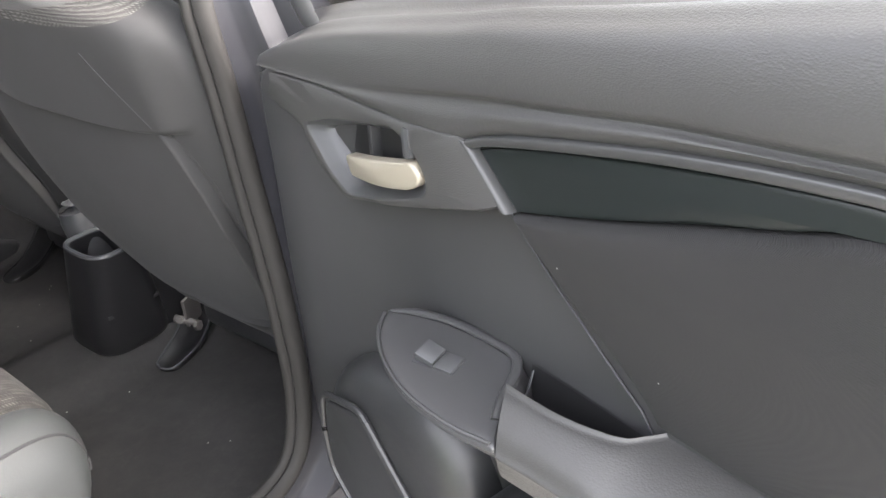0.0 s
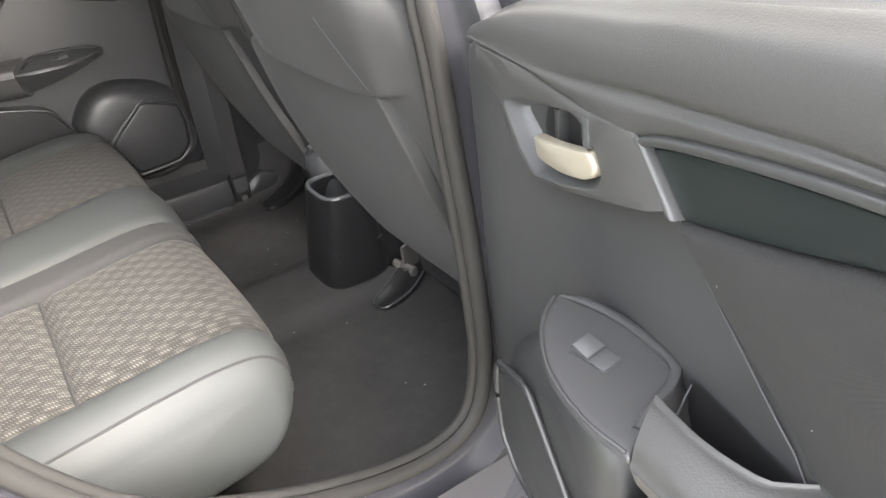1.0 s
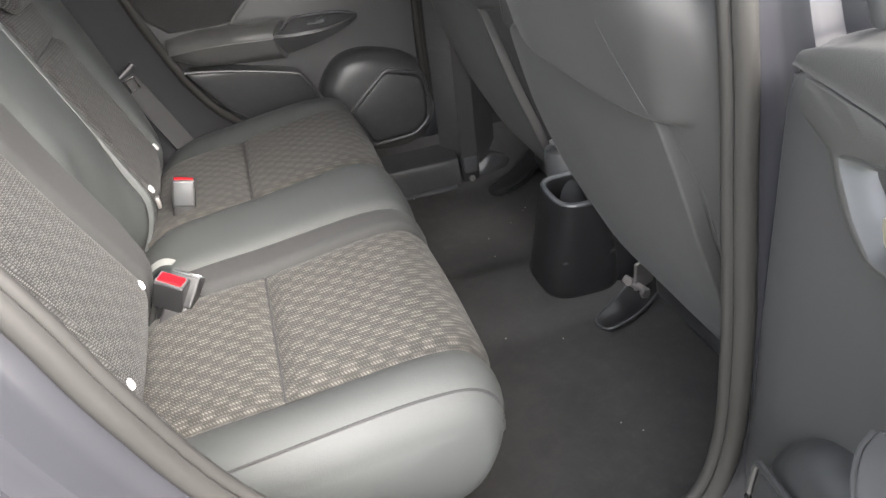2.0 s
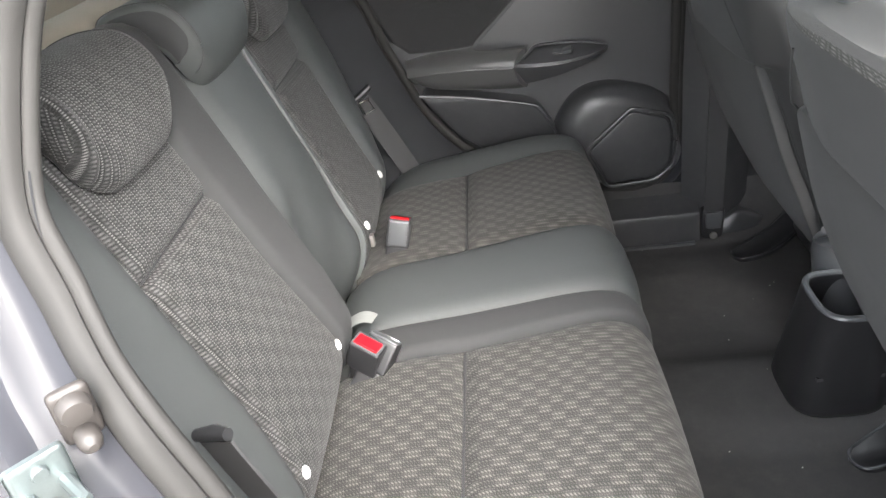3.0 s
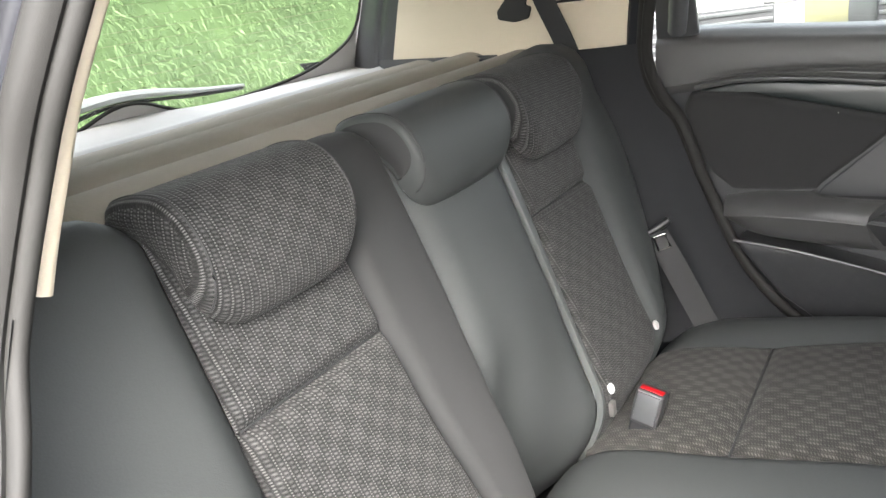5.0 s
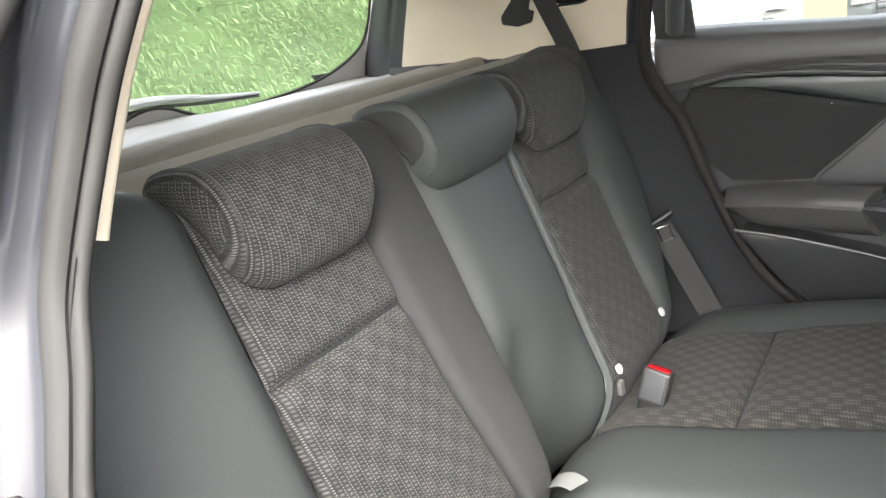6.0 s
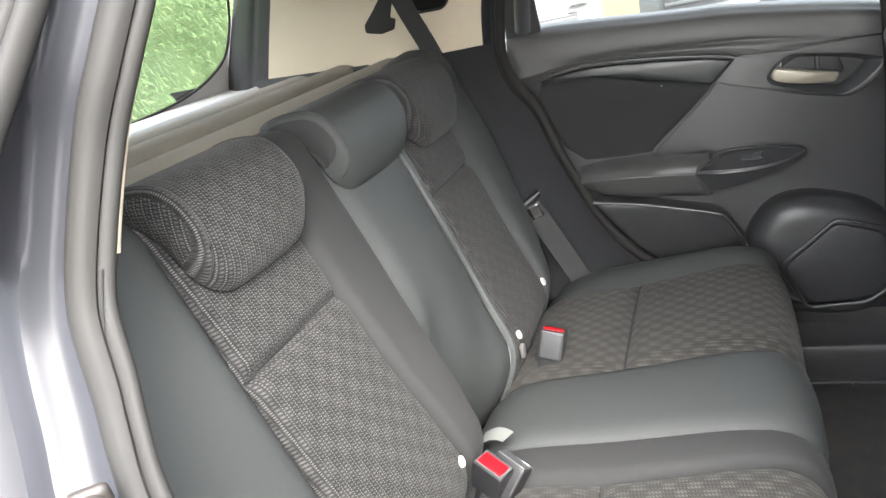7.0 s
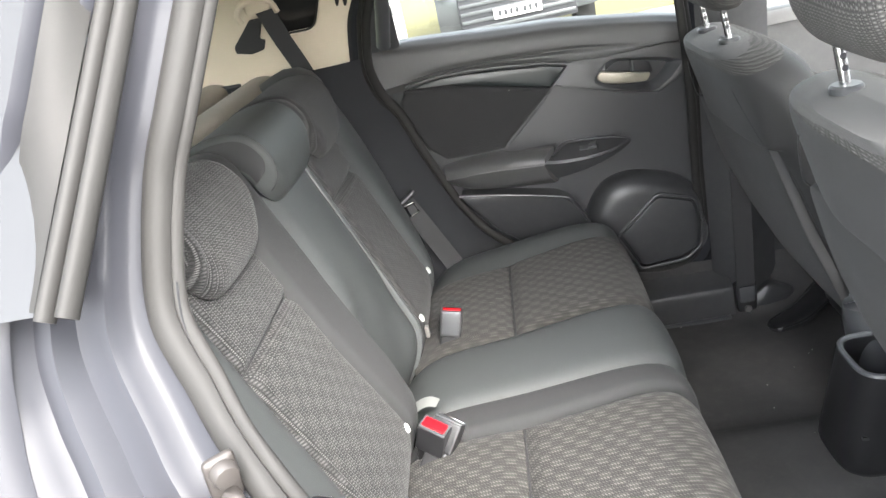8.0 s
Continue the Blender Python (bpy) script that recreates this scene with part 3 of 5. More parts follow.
def far_pillar_trim():
    """The far beige trim: one moulding round the small quarter window, folded in to the door opening."""
    edge = [flip(opening_at(lerp(0.862, 1.02, k / 12)), 1) for k in range(13)]
    edge += [Vector((x, pillar_y(z), z)) for x, z in ((-0.10, 1.475), (-0.30, 1.475), (-0.475, 1.472), (-0.541, 1.351), (-0.587, 1.272), (-0.633, 1.19), (-0.662, 1.13), (-0.45, 1.13), (-0.25, 1.13), (-0.12, 1.13))]
    edge = dense(edge + edge[:1], 0.012)[:-1]
    hole = dense([Vector((*p, 0)) for p in rounded([(-0.238, 1.263), (-0.150, 1.261), (-0.110, 1.34), (-0.078, 1.43), (-0.25, 1.43), (-0.262, 1.34)], [0.02, 0.022, 0.05, 0.03, 0.03, 0.05])], 0.006)
    c = Vector((-0.175, 1.345))
    def ang(x, z):
        return math.atan2(z - c.y, x - c.x)
    edge.sort(key=lambda p: ang(p.x, p.z))
    hole.sort(key=lambda p: ang(p.x, p.y))
    angs = [ang(p.x, p.y) for p in hole]
    def rim(a):
        k = min(range(len(hole)), key=lambda i: abs(math.atan2(math.sin(angs[i] - a), math.cos(angs[i] - a))))
        return Vector((hole[k].x, 0, hole[k].y))
    bm = bmesh.new()
    loops = []
    for f, out in ((-0.02, 0.030), (0.0, 0.006), (0.03, 0.0), (0.25, 0.0), (0.62, 0.0), (0.82, -0.002), (1.0, 0.0)):
        loop = []
        for p in edge:
            q = rim(ang(p.x, p.z))
            x, z = lerp(q.x, p.x, f), lerp(q.z, p.z, f)
            y = pillar_y(z) + out if f < 0.9 else p.y
            loop.append(bm.verts.new((x, y, z)))
        loops.append(loop)
    for a, b in zip(loops, loops[1:]):
        for k in range(len(edge)):
            m = (k + 1) % len(edge)
            bm.faces.new((a[k], a[m], b[m], b[k]))
    part("pillar_trim", bm, BEIGE, car, "beige plastic pillar trim round the small rear side window")
    part("window_seal", tube([Vector((p.x, pillar_y(p.y) + 0.008, p.y)) for p in hole + hole[:1]], 0.004, 6), RUBBER, car, "black seal of the small rear side window")
    part("shelf_side_trim", sheet(lambda u, v: Vector((lerp(-0.36, -0.662, u), 0.628 - 0.008 * math.sin(v * math.pi / 2), lerp(1.06, lerp(1.176, 1.188, u), v))), steps(0, 1, 8), steps(0, 1, 6)), PLASTIC, car, "dark trim beside the parcel shelf")


part("cabin_floor", sheet(lambda u, v: Vector((u, v, floor_z(u, v))), steps(-0.15, 1.75, 60), steps(-0.69, 0.69, 60)), CARPET, car, "dark carpeted cabin floor")
part("seat_box", block((-0.35, -0.58, 0.30), (0.30, 0.58, 0.43), 0.03), CARPET, car, "dark carpeted box under the rear seat")
for sgn in (-1, 1):
    part("sill_trim", sheet(lambda u, v: Vector((lerp(0.30, 0.735, u), sgn * (0.618 + 0.012 * min(1.0, v * 2) + 0.064 * max(0.0, v * 2 - 1) ** 1.6), 0.322 + 0.085 * math.sin(min(1.0, v * 1.7) * 1.571) + 0.045 * max(0.0, v * 2 - 1) ** 2)), steps(0, 1, 6), steps(0, 1, 20)), PLASTIC, car, "dark plastic sill trim")
    part("sill_edge", block((0.30, sgn * 0.612 - 0.006, 0.322), (0.722, sgn * 0.612 + 0.006, 0.334), 0.002), SMOOTH_PLASTIC, car)

    def c_trim(u, v, sgn=sgn):
        # u down the rear edge of the opening, v inward to the seat
        p = opening_at(lerp(0.985, 0.56, u))
        q = Vector((lerp(-0.42, 0.0, u ** 2), -0.575, p.z))
        e = p.lerp(q, v)
        e.y += 0.018 * math.sin(min(1, v * 4) * math.pi / 2) + 0.0
        return flip(e, sgn)

    part("wheel_arch_trim", sheet(c_trim, steps(0.267, 1, 30), steps(0, 1, 12)), CARPET_TRIM, car, "black felt trim beside the rear seat")

    def beige(u, v, sgn=sgn):
        t = lerp(1.005, 0.8715, u)
        p = opening_at(t) + (outward(t) * 0.024 + Vector((0, 0.022, 0)) if sgn < 0 else Vector())
        q = Vector((-0.66, p.y - 0.035, p.z))
        e = p.lerp(q, v)
        e.y += 0.012 * math.sin(min(1, v * 5) * math.pi / 2)
        return flip(e, sgn)

    if sgn < 0:
        # the pillar trim leaves the quarter window free
        part("pillar_trim", sheet(beige, steps(0.56, 1, 10), steps(0, 1, 16)), BEIGE, car, "beige plastic pillar trim")
        part("pillar_trim", sheet(beige, steps(0, 0.56, 8), steps(0, 0.22, 6)), BEIGE, car)
        part("pillar_trim", sheet(beige, steps(0, 0.56, 8), steps(0.62, 1, 6)), BEIGE, car)
    else:
        far_pillar_trim()
    part("b_pillar_trim", sheet(lambda u, v: Vector((lerp(0.70, 0.86, v), sgn * (lerp(0.60, 0.675, min(1, u * 1.6)) - 0.03 * math.sin(v * math.pi)), lerp(1.44, 0.33, u))), steps(0, 1, 16), steps(0, 1, 8)), PLASTIC, car, "dark plastic middle pillar trim")
    part("front_door_panel", sheet(lambda u, v: Vector((lerp(0.86, 1.75, u), sgn * (0.70 - 0.03 * math.sin(v * math.pi)), lerp(0.38, 1.04, v))), steps(0, 1, 8), steps(0, 1, 10)), PLASTIC, car)
    part("front_door_top", sheet(lambda u, v: Vector((lerp(0.86, 1.75, u), sgn * (0.69 + 0.07 * v), 1.04 + 0.03 * math.sin(v * math.pi / 2))), steps(0, 1, 8), steps(0, 1, 5)), SOFT_PAD, car)
    part("front_door_skin", sheet(lambda u, v: Vector((lerp(0.78, 1.9, u), sgn * (0.82 - 0.05 * v * v), lerp(0.3, 1.05, v))), steps(0, 1, 8), steps(0, 1, 8)), PAINT, car)

part("dashboard", sheet(lambda u, v: curve_at([(1.50, v, 0.35), (1.50, v, 0.72), (1.48, v, 0.92), (1.62, v, 0.99), (1.95, v, 0.97)], u), steps(0, 1, 16), steps(-0.68, 0.68, 6)), PLASTIC, car, "dark dashboard")
shield = part("windscreen", sheet(lambda u, v: Vector((lerp(1.17, 1.90, u), v * lerp(0.52, 0.64, u), lerp(1.50, 0.985, u) + 0.03 * math.cos(v * 1.4))), steps(0, 1, 8), steps(-1, 1, 10)), WINDSCREEN_GLASS, car, "clear windscreen")
shield.visible_shadow = False
for sgn in (-1, 1):
    shield = part("front_side_window", sheet(lambda u, v: Vector((lerp(0.80, lerp(1.70, 1.22, v), u), sgn * lerp(0.74, 0.545, v), lerp(1.05, 1.45, v))), steps(0, 1, 6), steps(0, 1, 6)), WINDSCREEN_GLASS, car, "clear front side window")
    shield.visible_shadow = False
part("bulkhead", block((1.9, -0.75, 0.25), (1.96, 0.75, 0.98), 0.02), PAINT, car)
part("bonnet", sheet(lambda u, v: Vector((lerp(1.9, 2.7, u), v * 0.75, 0.98 - 0.2 * u * u)), steps(0, 1, 4), steps(-1, 1, 4)), PAINT, car)

# tailgate: inner trim, window and wiper
part("tailgate_trim", sheet(lambda u, v: curve_at([(-0.63, v, 1.14), (-0.66, v, 1.172), (-0.71, v, 1.168), (-0.755, v, 1.169 + 0.012 * math.exp(-((v - 0.02) / 0.16) ** 2)), (-0.800, v, 1.171 + 0.018 * math.exp(-((v - 0.02) / 0.14) ** 2)), (-0.825, v, 1.13)], u), steps(0, 1, 20), steps(-0.66, 0.68, 40)), TAILGATE, car, "pale tailgate inner trim")
part("tailgate", block((-1.0, -0.66, 0.4), (-0.84, 0.66, 1.14), 0.03), PAINT, car)


def rear_glass(u, v):
    """u across, v up the slanting rear window."""
    return Vector((lerp(-0.82, -0.62, v), lerp(-0.60, 0.652, u) * (1 - 0.12 * v), lerp(1.142, 1.46, v)))


# the glass dips round the wiper motor's cover in the middle of its lower edge
PANE = rounded([(0.0, 0.08), (0.395, 0.085), (0.44, 0.135), (0.475, 0.195), (0.507, 0.212), (0.542, 0.190), (0.575, 0.140), (0.607, 0.096), (0.655, 0.078), (0.77, 0.086), (0.88, 0.12), (0.965, 0.20), (1.03, 0.34), (1.03, 0.6), (0.99, 1.0), (0.03, 1.0)], [0.05, 0.03, 0.03, 0.03, 0.03, 0.03, 0.03, 0.03, 0.03, 0.1, 0.1, 0.1, 0.12, 0.1, 0.05, 0.05])
pane = part("rear_window", pillow(PANE, lambda u, v, h: rear_glass(u, v) + Vector((h, 0, h)) * 0.3, 0.0, 0.006, 0.003, most=0.08, rings=3), GLASS, car, "heated rear window")
pane.visible_shadow = False
rim = dense([Vector((p[0], p[1])) for p in PANE], 0.04)
part("window_border", tube([rear_glass(p.x, p.y) + Vector((0.006, 0, 0.004)) for p in rim + rim[:1]], 0.0035, 6), RUBBER, car, "thin black rear window border")
foot = [p for p in rim if p.y < 0.62 and p.x > 0.25]
foot.sort(key=lambda p: math.atan2(p.y - 0.7, p.x - 0.5))


def surround(p, k):
    """The tailgate's inner skin from the edge of the glass downwards and outwards."""
    g = rear_glass(p.x, p.y) + Vector((0.004, 0, 0.002))
    out = Vector((p.x - 0.5, p.y - 0.7)).normalized()
    return g + Vector((-0.012 * k, out.x * 0.16 * k, out.y * 0.06 * k))


part("glass_surround", sheet(surround, foot, steps(0, 1, 5)), TAILGATE, car, "pale inner skin below the rear window")
for sgn in (-1, 1):
    fr = bmesh.new()
    tube([rear_glass(0.5 + sgn * 0.585, v) for v in steps(0.05, 1, 8)], 0.022, 8, bm=fr)
    part("window_pillar", fr, PLASTIC, car, "dark pillar beside the rear window")
    def corner(u, v, sgn=sgn):
        g = rear_glass(0.5 + sgn * 0.535, v) + Vector((0.006, 0, 0.0))
        b = Vector((-0.633 + (g.z - 1.19) * 0.57, sgn * (pillar_y(g.z) - (0 if sgn > 0 else 0.036)), g.z))
        e = g.lerp(b, u)
        return e + Vector((0.4, -sgn, 0)) * (0.012 * math.sin(u * math.pi) - 0.008 * math.exp(-((u - 0.62) / 0.08) ** 2))
    part("corner_trim", sheet(corner, steps(0, 1, 20), steps(0.04, 1, 10)), PLASTIC, car, "dark trim of the tailgate pillar")
for k in range(12):
    v = 0.22 + 0.06 * k
    wire = ribbon([rear_glass(0.04, v) + Vector((0.005, 0, 0.004)), rear_glass(0.96, v) + Vector((0.005, 0, 0.004))], Vector((0.5, 0, 0.8)), 0.0006, 0.0003)
    part("heating_wire", wire, WIRE, pane)
wip = part("rear_wiper", tube([curve_at([(-0.805, -0.11, 1.216), (-0.805, 0.02, 1.225), (-0.805, 0.12, 1.218), (-0.81, 0.22, 1.204), (-0.815, 0.345, 1.192)], t) for t in steps(0, 1, 16)], [lerp(0.019, 0.005, t) for t in steps(0, 1, 16)], 8, flat=0.6), WIPER, car, "grey rear wiper arm")
part("wiper_blade", tube([curve_at([(-0.815, -0.11, 1.180), (-0.815, -0.03, 1.203), (-0.815, 0.06, 1.211), (-0.815, 0.2, 1.197), (-0.818, 0.345, 1.186)], t) for t in steps(0, 1, 16)], 0.004, 6), RUBBER, wip)

# parcel shelf and luggage floor
shelf = thing("parcel_shelf", (-0.45, 0, 1.1), "grey felt parcel shelf with rolled front edge", "parcel shelf")


def shelf_line():
    """The shelf's section from front to rear: two full rolls and a lower one, each undercut in front."""
    line = [Vector((-0.235, 1.105)), Vector((-0.258, 1.112))]
    for c, a, zc, b, first, last in ((-0.318, 0.052, 1.146, 0.034, -38, 150), (-0.440, 0.048, 1.152, 0.033, -38, 150), (-0.552, 0.046, 1.158, 0.022, -34, 110)):
        line += [Vector((c + a * math.cos(radians(d)), zc + b * math.sin(radians(d)))) for d in steps(first, last, 24)]
    return line + [Vector((-0.655, 1.168))]


SHELF_LINE = shelf_line()
part("board", sheet(lambda k, v: Vector((SHELF_LINE[k].x, v, SHELF_LINE[k].y)), range(len(SHELF_LINE)), steps(-0.60, 0.64, 4)), SHELF, shelf)
part("board_underside", block((-0.65, -0.59, 1.08), (-0.26, 0.59, 1.11), 0.01), SHELF, shelf)
part("end_cap", tube([(-0.352, 0.597, 1.163), (-0.316, 0.592, 1.175)], [0.006, 0.0055], 10), SMOOTH_PLASTIC, shelf, "satin plastic shelf pivot")

# ---- the rear seat ----
BACK_D, BACK_N = Vector((-0.383, 0, 0.924)), Vector((0.924, 0, 0.383))
BACK_TOP, BACK_R = 0.471, 0.045


def back_at(y, s, h):
    """A place on the rear backrest: y across, s up its slope, h proud of its face; it rolls over at the top."""
    n, d = BACK_N, BACK_D
    o = Vector((0, y, 0.70))
    # the foot of the backrest turns in behind the cushion
    h -= 0.045 * (max(0.0, 0.015 - s) / 0.08) ** 2
    if s <= BACK_TOP:
        return o + d * s + n * h
    a = min((s - BACK_TOP) / BACK_R, math.pi / 2)
    rest = max(0.0, s - BACK_TOP - BACK_R * math.pi / 2)
    c = o + d * BACK_TOP - n * BACK_R
    dirn = n * math.cos(a) + d * math.sin(a)
    return c + dirn * (BACK_R + h) - n * rest


def puffed(u, v, puff, edge, eu=(1, 1), ev=(1, 1), ku=0.12, kv=0.05):
    """Height of a stuffed panel at u, v from 0 to 1: full in the middle and drawn in along its seams."""
    def fall(t, on, k):
        a = 1.0 if not on[0] else min(1.0, t / k)
        b = 1.0 if not on[1] else min(1.0, (1 - t) / k)
        m = min(a, b)
        return math.sin(m * math.pi / 2) ** 0.8
    f = fall(u, eu, ku) * fall(v, ev, kv)
    return -edge + (edge + puff * math.sin(math.pi * (0.15 + 0.7 * u)) ) * f


def back_panel(y0, y1, s0, s1, puff=0.012, edge=0.012, ev=(0, 0), nu=20, nv=40, ku=0.12, kv=0.05, lift=lambda u, s: 0.0):
    """A panel of the backrest between two edges y0(s) and y1(s)."""
    def at(u, v):
        s = lerp(s0, s1, v)
        return back_at(lerp(y0(s), y1(s), u), s, lift(u, s) + puffed(u, v, puff, edge, (1, 1), ev, ku, kv))
    return sheet(at, eased(nu), steps(0, 1, nv), uv=lambda u, v: (lerp(s0, s1, v), lerp(y0(lerp(s0, s1, v)), y1(lerp(s0, s1, v)), u)))


S0, S1, SEAM = -0.10, 0.62, 0.290
y_out_near = along((-0.1, -0.53), (0.03, -0.55), (0.12, -0.585), (0.25, -0.62), (0.35, -0.63), (0.5, -0.62))
y_ins_a = along((-0.1, -0.49), (0.0, -0.455), (0.12, -0.42), (0.29, -0.407), (0.5, -0.395))
y_ins_b = along((-0.1, -0.15), (0.05, -0.165), (0.2, -0.18), (0.5, -0.182))
y_split = along((-0.1, -0.10), (0.09, -0.080), (0.30, -0.05), (0.5, -0.04))
y_mid_b = along((-0.1, 0.15), (0.05, 0.164), (0.38, 0.198), (0.5, 0.205))
y_far_a = along((-0.1, 0.16), (0.05, 0.176), (0.38, 0.222), (0.5, 0.23))
y_far_b = along((-0.1, 0.415), (0.05, 0.415), (0.29, 0.440), (0.38, 0.46), (0.5, 0.465))
y_out_far = along((-0.1, 0.50), (0.05, 0.545), (0.12, 0.585), (0.25, 0.65), (0.35, 0.672), (0.5, 0.655))


def shell_behind(y0, y1, parent):
    """The carpeted rear of a backrest, which closes it behind."""
    def at(u, v):
        y = lerp(y0, y1, u)
        a = back_at(y, lerp(-0.16, 0.53, v), -0.045 - 0.05 * math.sin(u * math.pi) ** 0.3)
        return a
    part("rear_shell", sheet(at, eased(12), steps(0, 1, 10)), SHELF, parent, "carpeted rear of the backrest")


near_back = thing("bench_seat", (-0.02, -0.33, 0.62), "rear backrest with patterned grey cloth and black bolsters", "car seat", "rear seats")
part("outer_bolster", back_panel(y_out_near, y_ins_a, S0, S1, 0.022, 0.012, ku=0.18, lift=lambda u, s: -0.018 * (1 - u) ** 2), LEATHER, near_back, "smooth black leatherette side bolster")
part("lower_insert", back_panel(y_ins_a, y_ins_b, S0, SEAM, 0.010, 0.012, (0, 1), ku=0.06, kv=0.05), BACK_CLOTH, near_back, "patterned grey woven cloth")
part("upper_insert", back_panel(y_ins_a, y_ins_b, SEAM, S1, 0.008, 0.010, (1, 0), ku=0.06, kv=0.05), RIB_CLOTH, near_back, "patterned grey woven cloth")
part("inner_bolster", back_panel(y_ins_b, y_split, S0, S1, 0.012, 0.012, ku=0.15, lift=lambda u, s: 0.010 * max(0.0, 1 - abs(s - 0.08) / 0.16) * u), TRIM_CLOTH, near_back, "smooth dark grey bolster")
shell_behind(-0.60, -0.06, near_back)

wide_back = thing("bench_seat", (-0.02, 0.3, 0.62), "wide rear backrest with leatherette middle and patterned cloth", "car seat", "rear seats")
part("middle_panel", back_panel(y_split, y_mid_b, S0, S1, 0.014, 0.012, ku=0.15, lift=lambda u, s: -0.016 * math.exp(-((u - 0.26) / 0.20) ** 2) * math.exp(-((s - 0.11) / 0.075) ** 2) - 0.085 * (1 - u ** 3) * max(0.0, 1 - max(0.0, s + 0.02) / 0.20) ** 1.4), LEATHER, wide_back, "smooth black leatherette middle panel")
part("piping", back_panel(y_mid_b, y_far_a, S0, S1, 0.001, 0.011, nu=8, ku=0.2), STRIP, wide_back, "pale grey dividing strip")
part("lower_insert", back_panel(y_far_a, y_far_b, S0, SEAM, 0.010, 0.012, (0, 1), ku=0.06, kv=0.05), BACK_CLOTH, wide_back, "patterned grey woven cloth")
part("upper_insert", back_panel(y_far_a, y_far_b, SEAM, S1, 0.008, 0.010, (1, 0), ku=0.06, kv=0.05), RIB_CLOTH, wide_back, "patterned grey woven cloth")
part("outer_bolster", back_panel(y_far_b, y_out_far, S0, S1, 0.022, 0.012, ku=0.18, lift=lambda u, s: -0.018 * u ** 2 - 0.03 * min(1.0, max(0.0, (0.07 - s) / 0.12)) * u + 0.014 * min(1.0, max(0.0, (s - 0.42) / 0.08)) * min(1.0, u * 3)), LEATHER, wide_back, "smooth black leatherette side bolster")
shell_behind(-0.03, 0.62, wide_back)
for ya, yb, parent in ((y_ins_a, y_ins_b, near_back), (y_far_a, y_far_b, wide_back)):
    part("seam", tube([back_at(lerp(ya(SEAM), yb(SEAM), t), SEAM, -0.0090) for t in steps(0.02, 0.98, 12)], 0.0018, 6), WEBBING, parent, "dark sewn seam")
for y, parent in ((-0.429, near_back), (-0.182, near_back), (0.186, wide_back), (0.416, wide_back)):
    part("anchor_marker", disc(back_at(y, 0.0, 0.004), BACK_N, 0.0085, 0.004, 14), WHITE, parent, "round white plastic child seat marker")

# cushions: a profile from the bight over the nose to the underside
CUSHION = [(-0.03, 0.600), (0.0, 0.622), (0.04, 0.636), (0.10, 0.643), (0.19, 0.648), (0.28, 0.655), (0.36, 0.660), (0.42, 0.655), (0.452, 0.632), (0.466, 0.59), (0.462, 0.54), (0.44, 0.495), (0.40, 0.462), (0.33, 0.445), (0.20, 0.435), (0.02, 0.43)]


def profile_at(t, inset=0.0):
    """A point of the cushion's outline and its normal; t from 0 at the bight to 1 underneath."""
    pts = [(a, 0, b) for a, b in CUSHION]
    p = curve_at(pts, t)
    d = (curve_at(pts, min(1, t + 0.004)) - curve_at(pts, max(0, t - 0.004))).normalized()
    n = Vector((-d.z, 0, d.x))
    return p - n * inset, n


def cushion_panel(y0, y1, t0, t1, puff=0.008, edge=0.008, ev=(0, 0), nu=16, nv=36, ku=0.08, kv=0.05):
    def at(u, v):
        t = lerp(t0, t1, v)
        p, n = profile_at(t)
        h = puffed(u, v, puff, edge, (1, 1), ev, ku, kv)
        return Vector((p.x, lerp(y0(t), y1(t), u), p.z)) + n * h
    lens = [0.0]
    for i in range(200):
        lens.append(lens[-1] + (profile_at((i + 1) / 200)[0] - profile_at(i / 200)[0]).length)
    def uv(u, v):
        t = lerp(t0, t1, v)
        return (lens[int(t * 200)] + (t * 200 % 1) * (lens[min(200, int(t * 200) + 1)] - lens[int(t * 200)]), lerp(y0(t), y1(t), u))
    return sheet(at, eased(nu), steps(0, 1, nv), uv=uv)


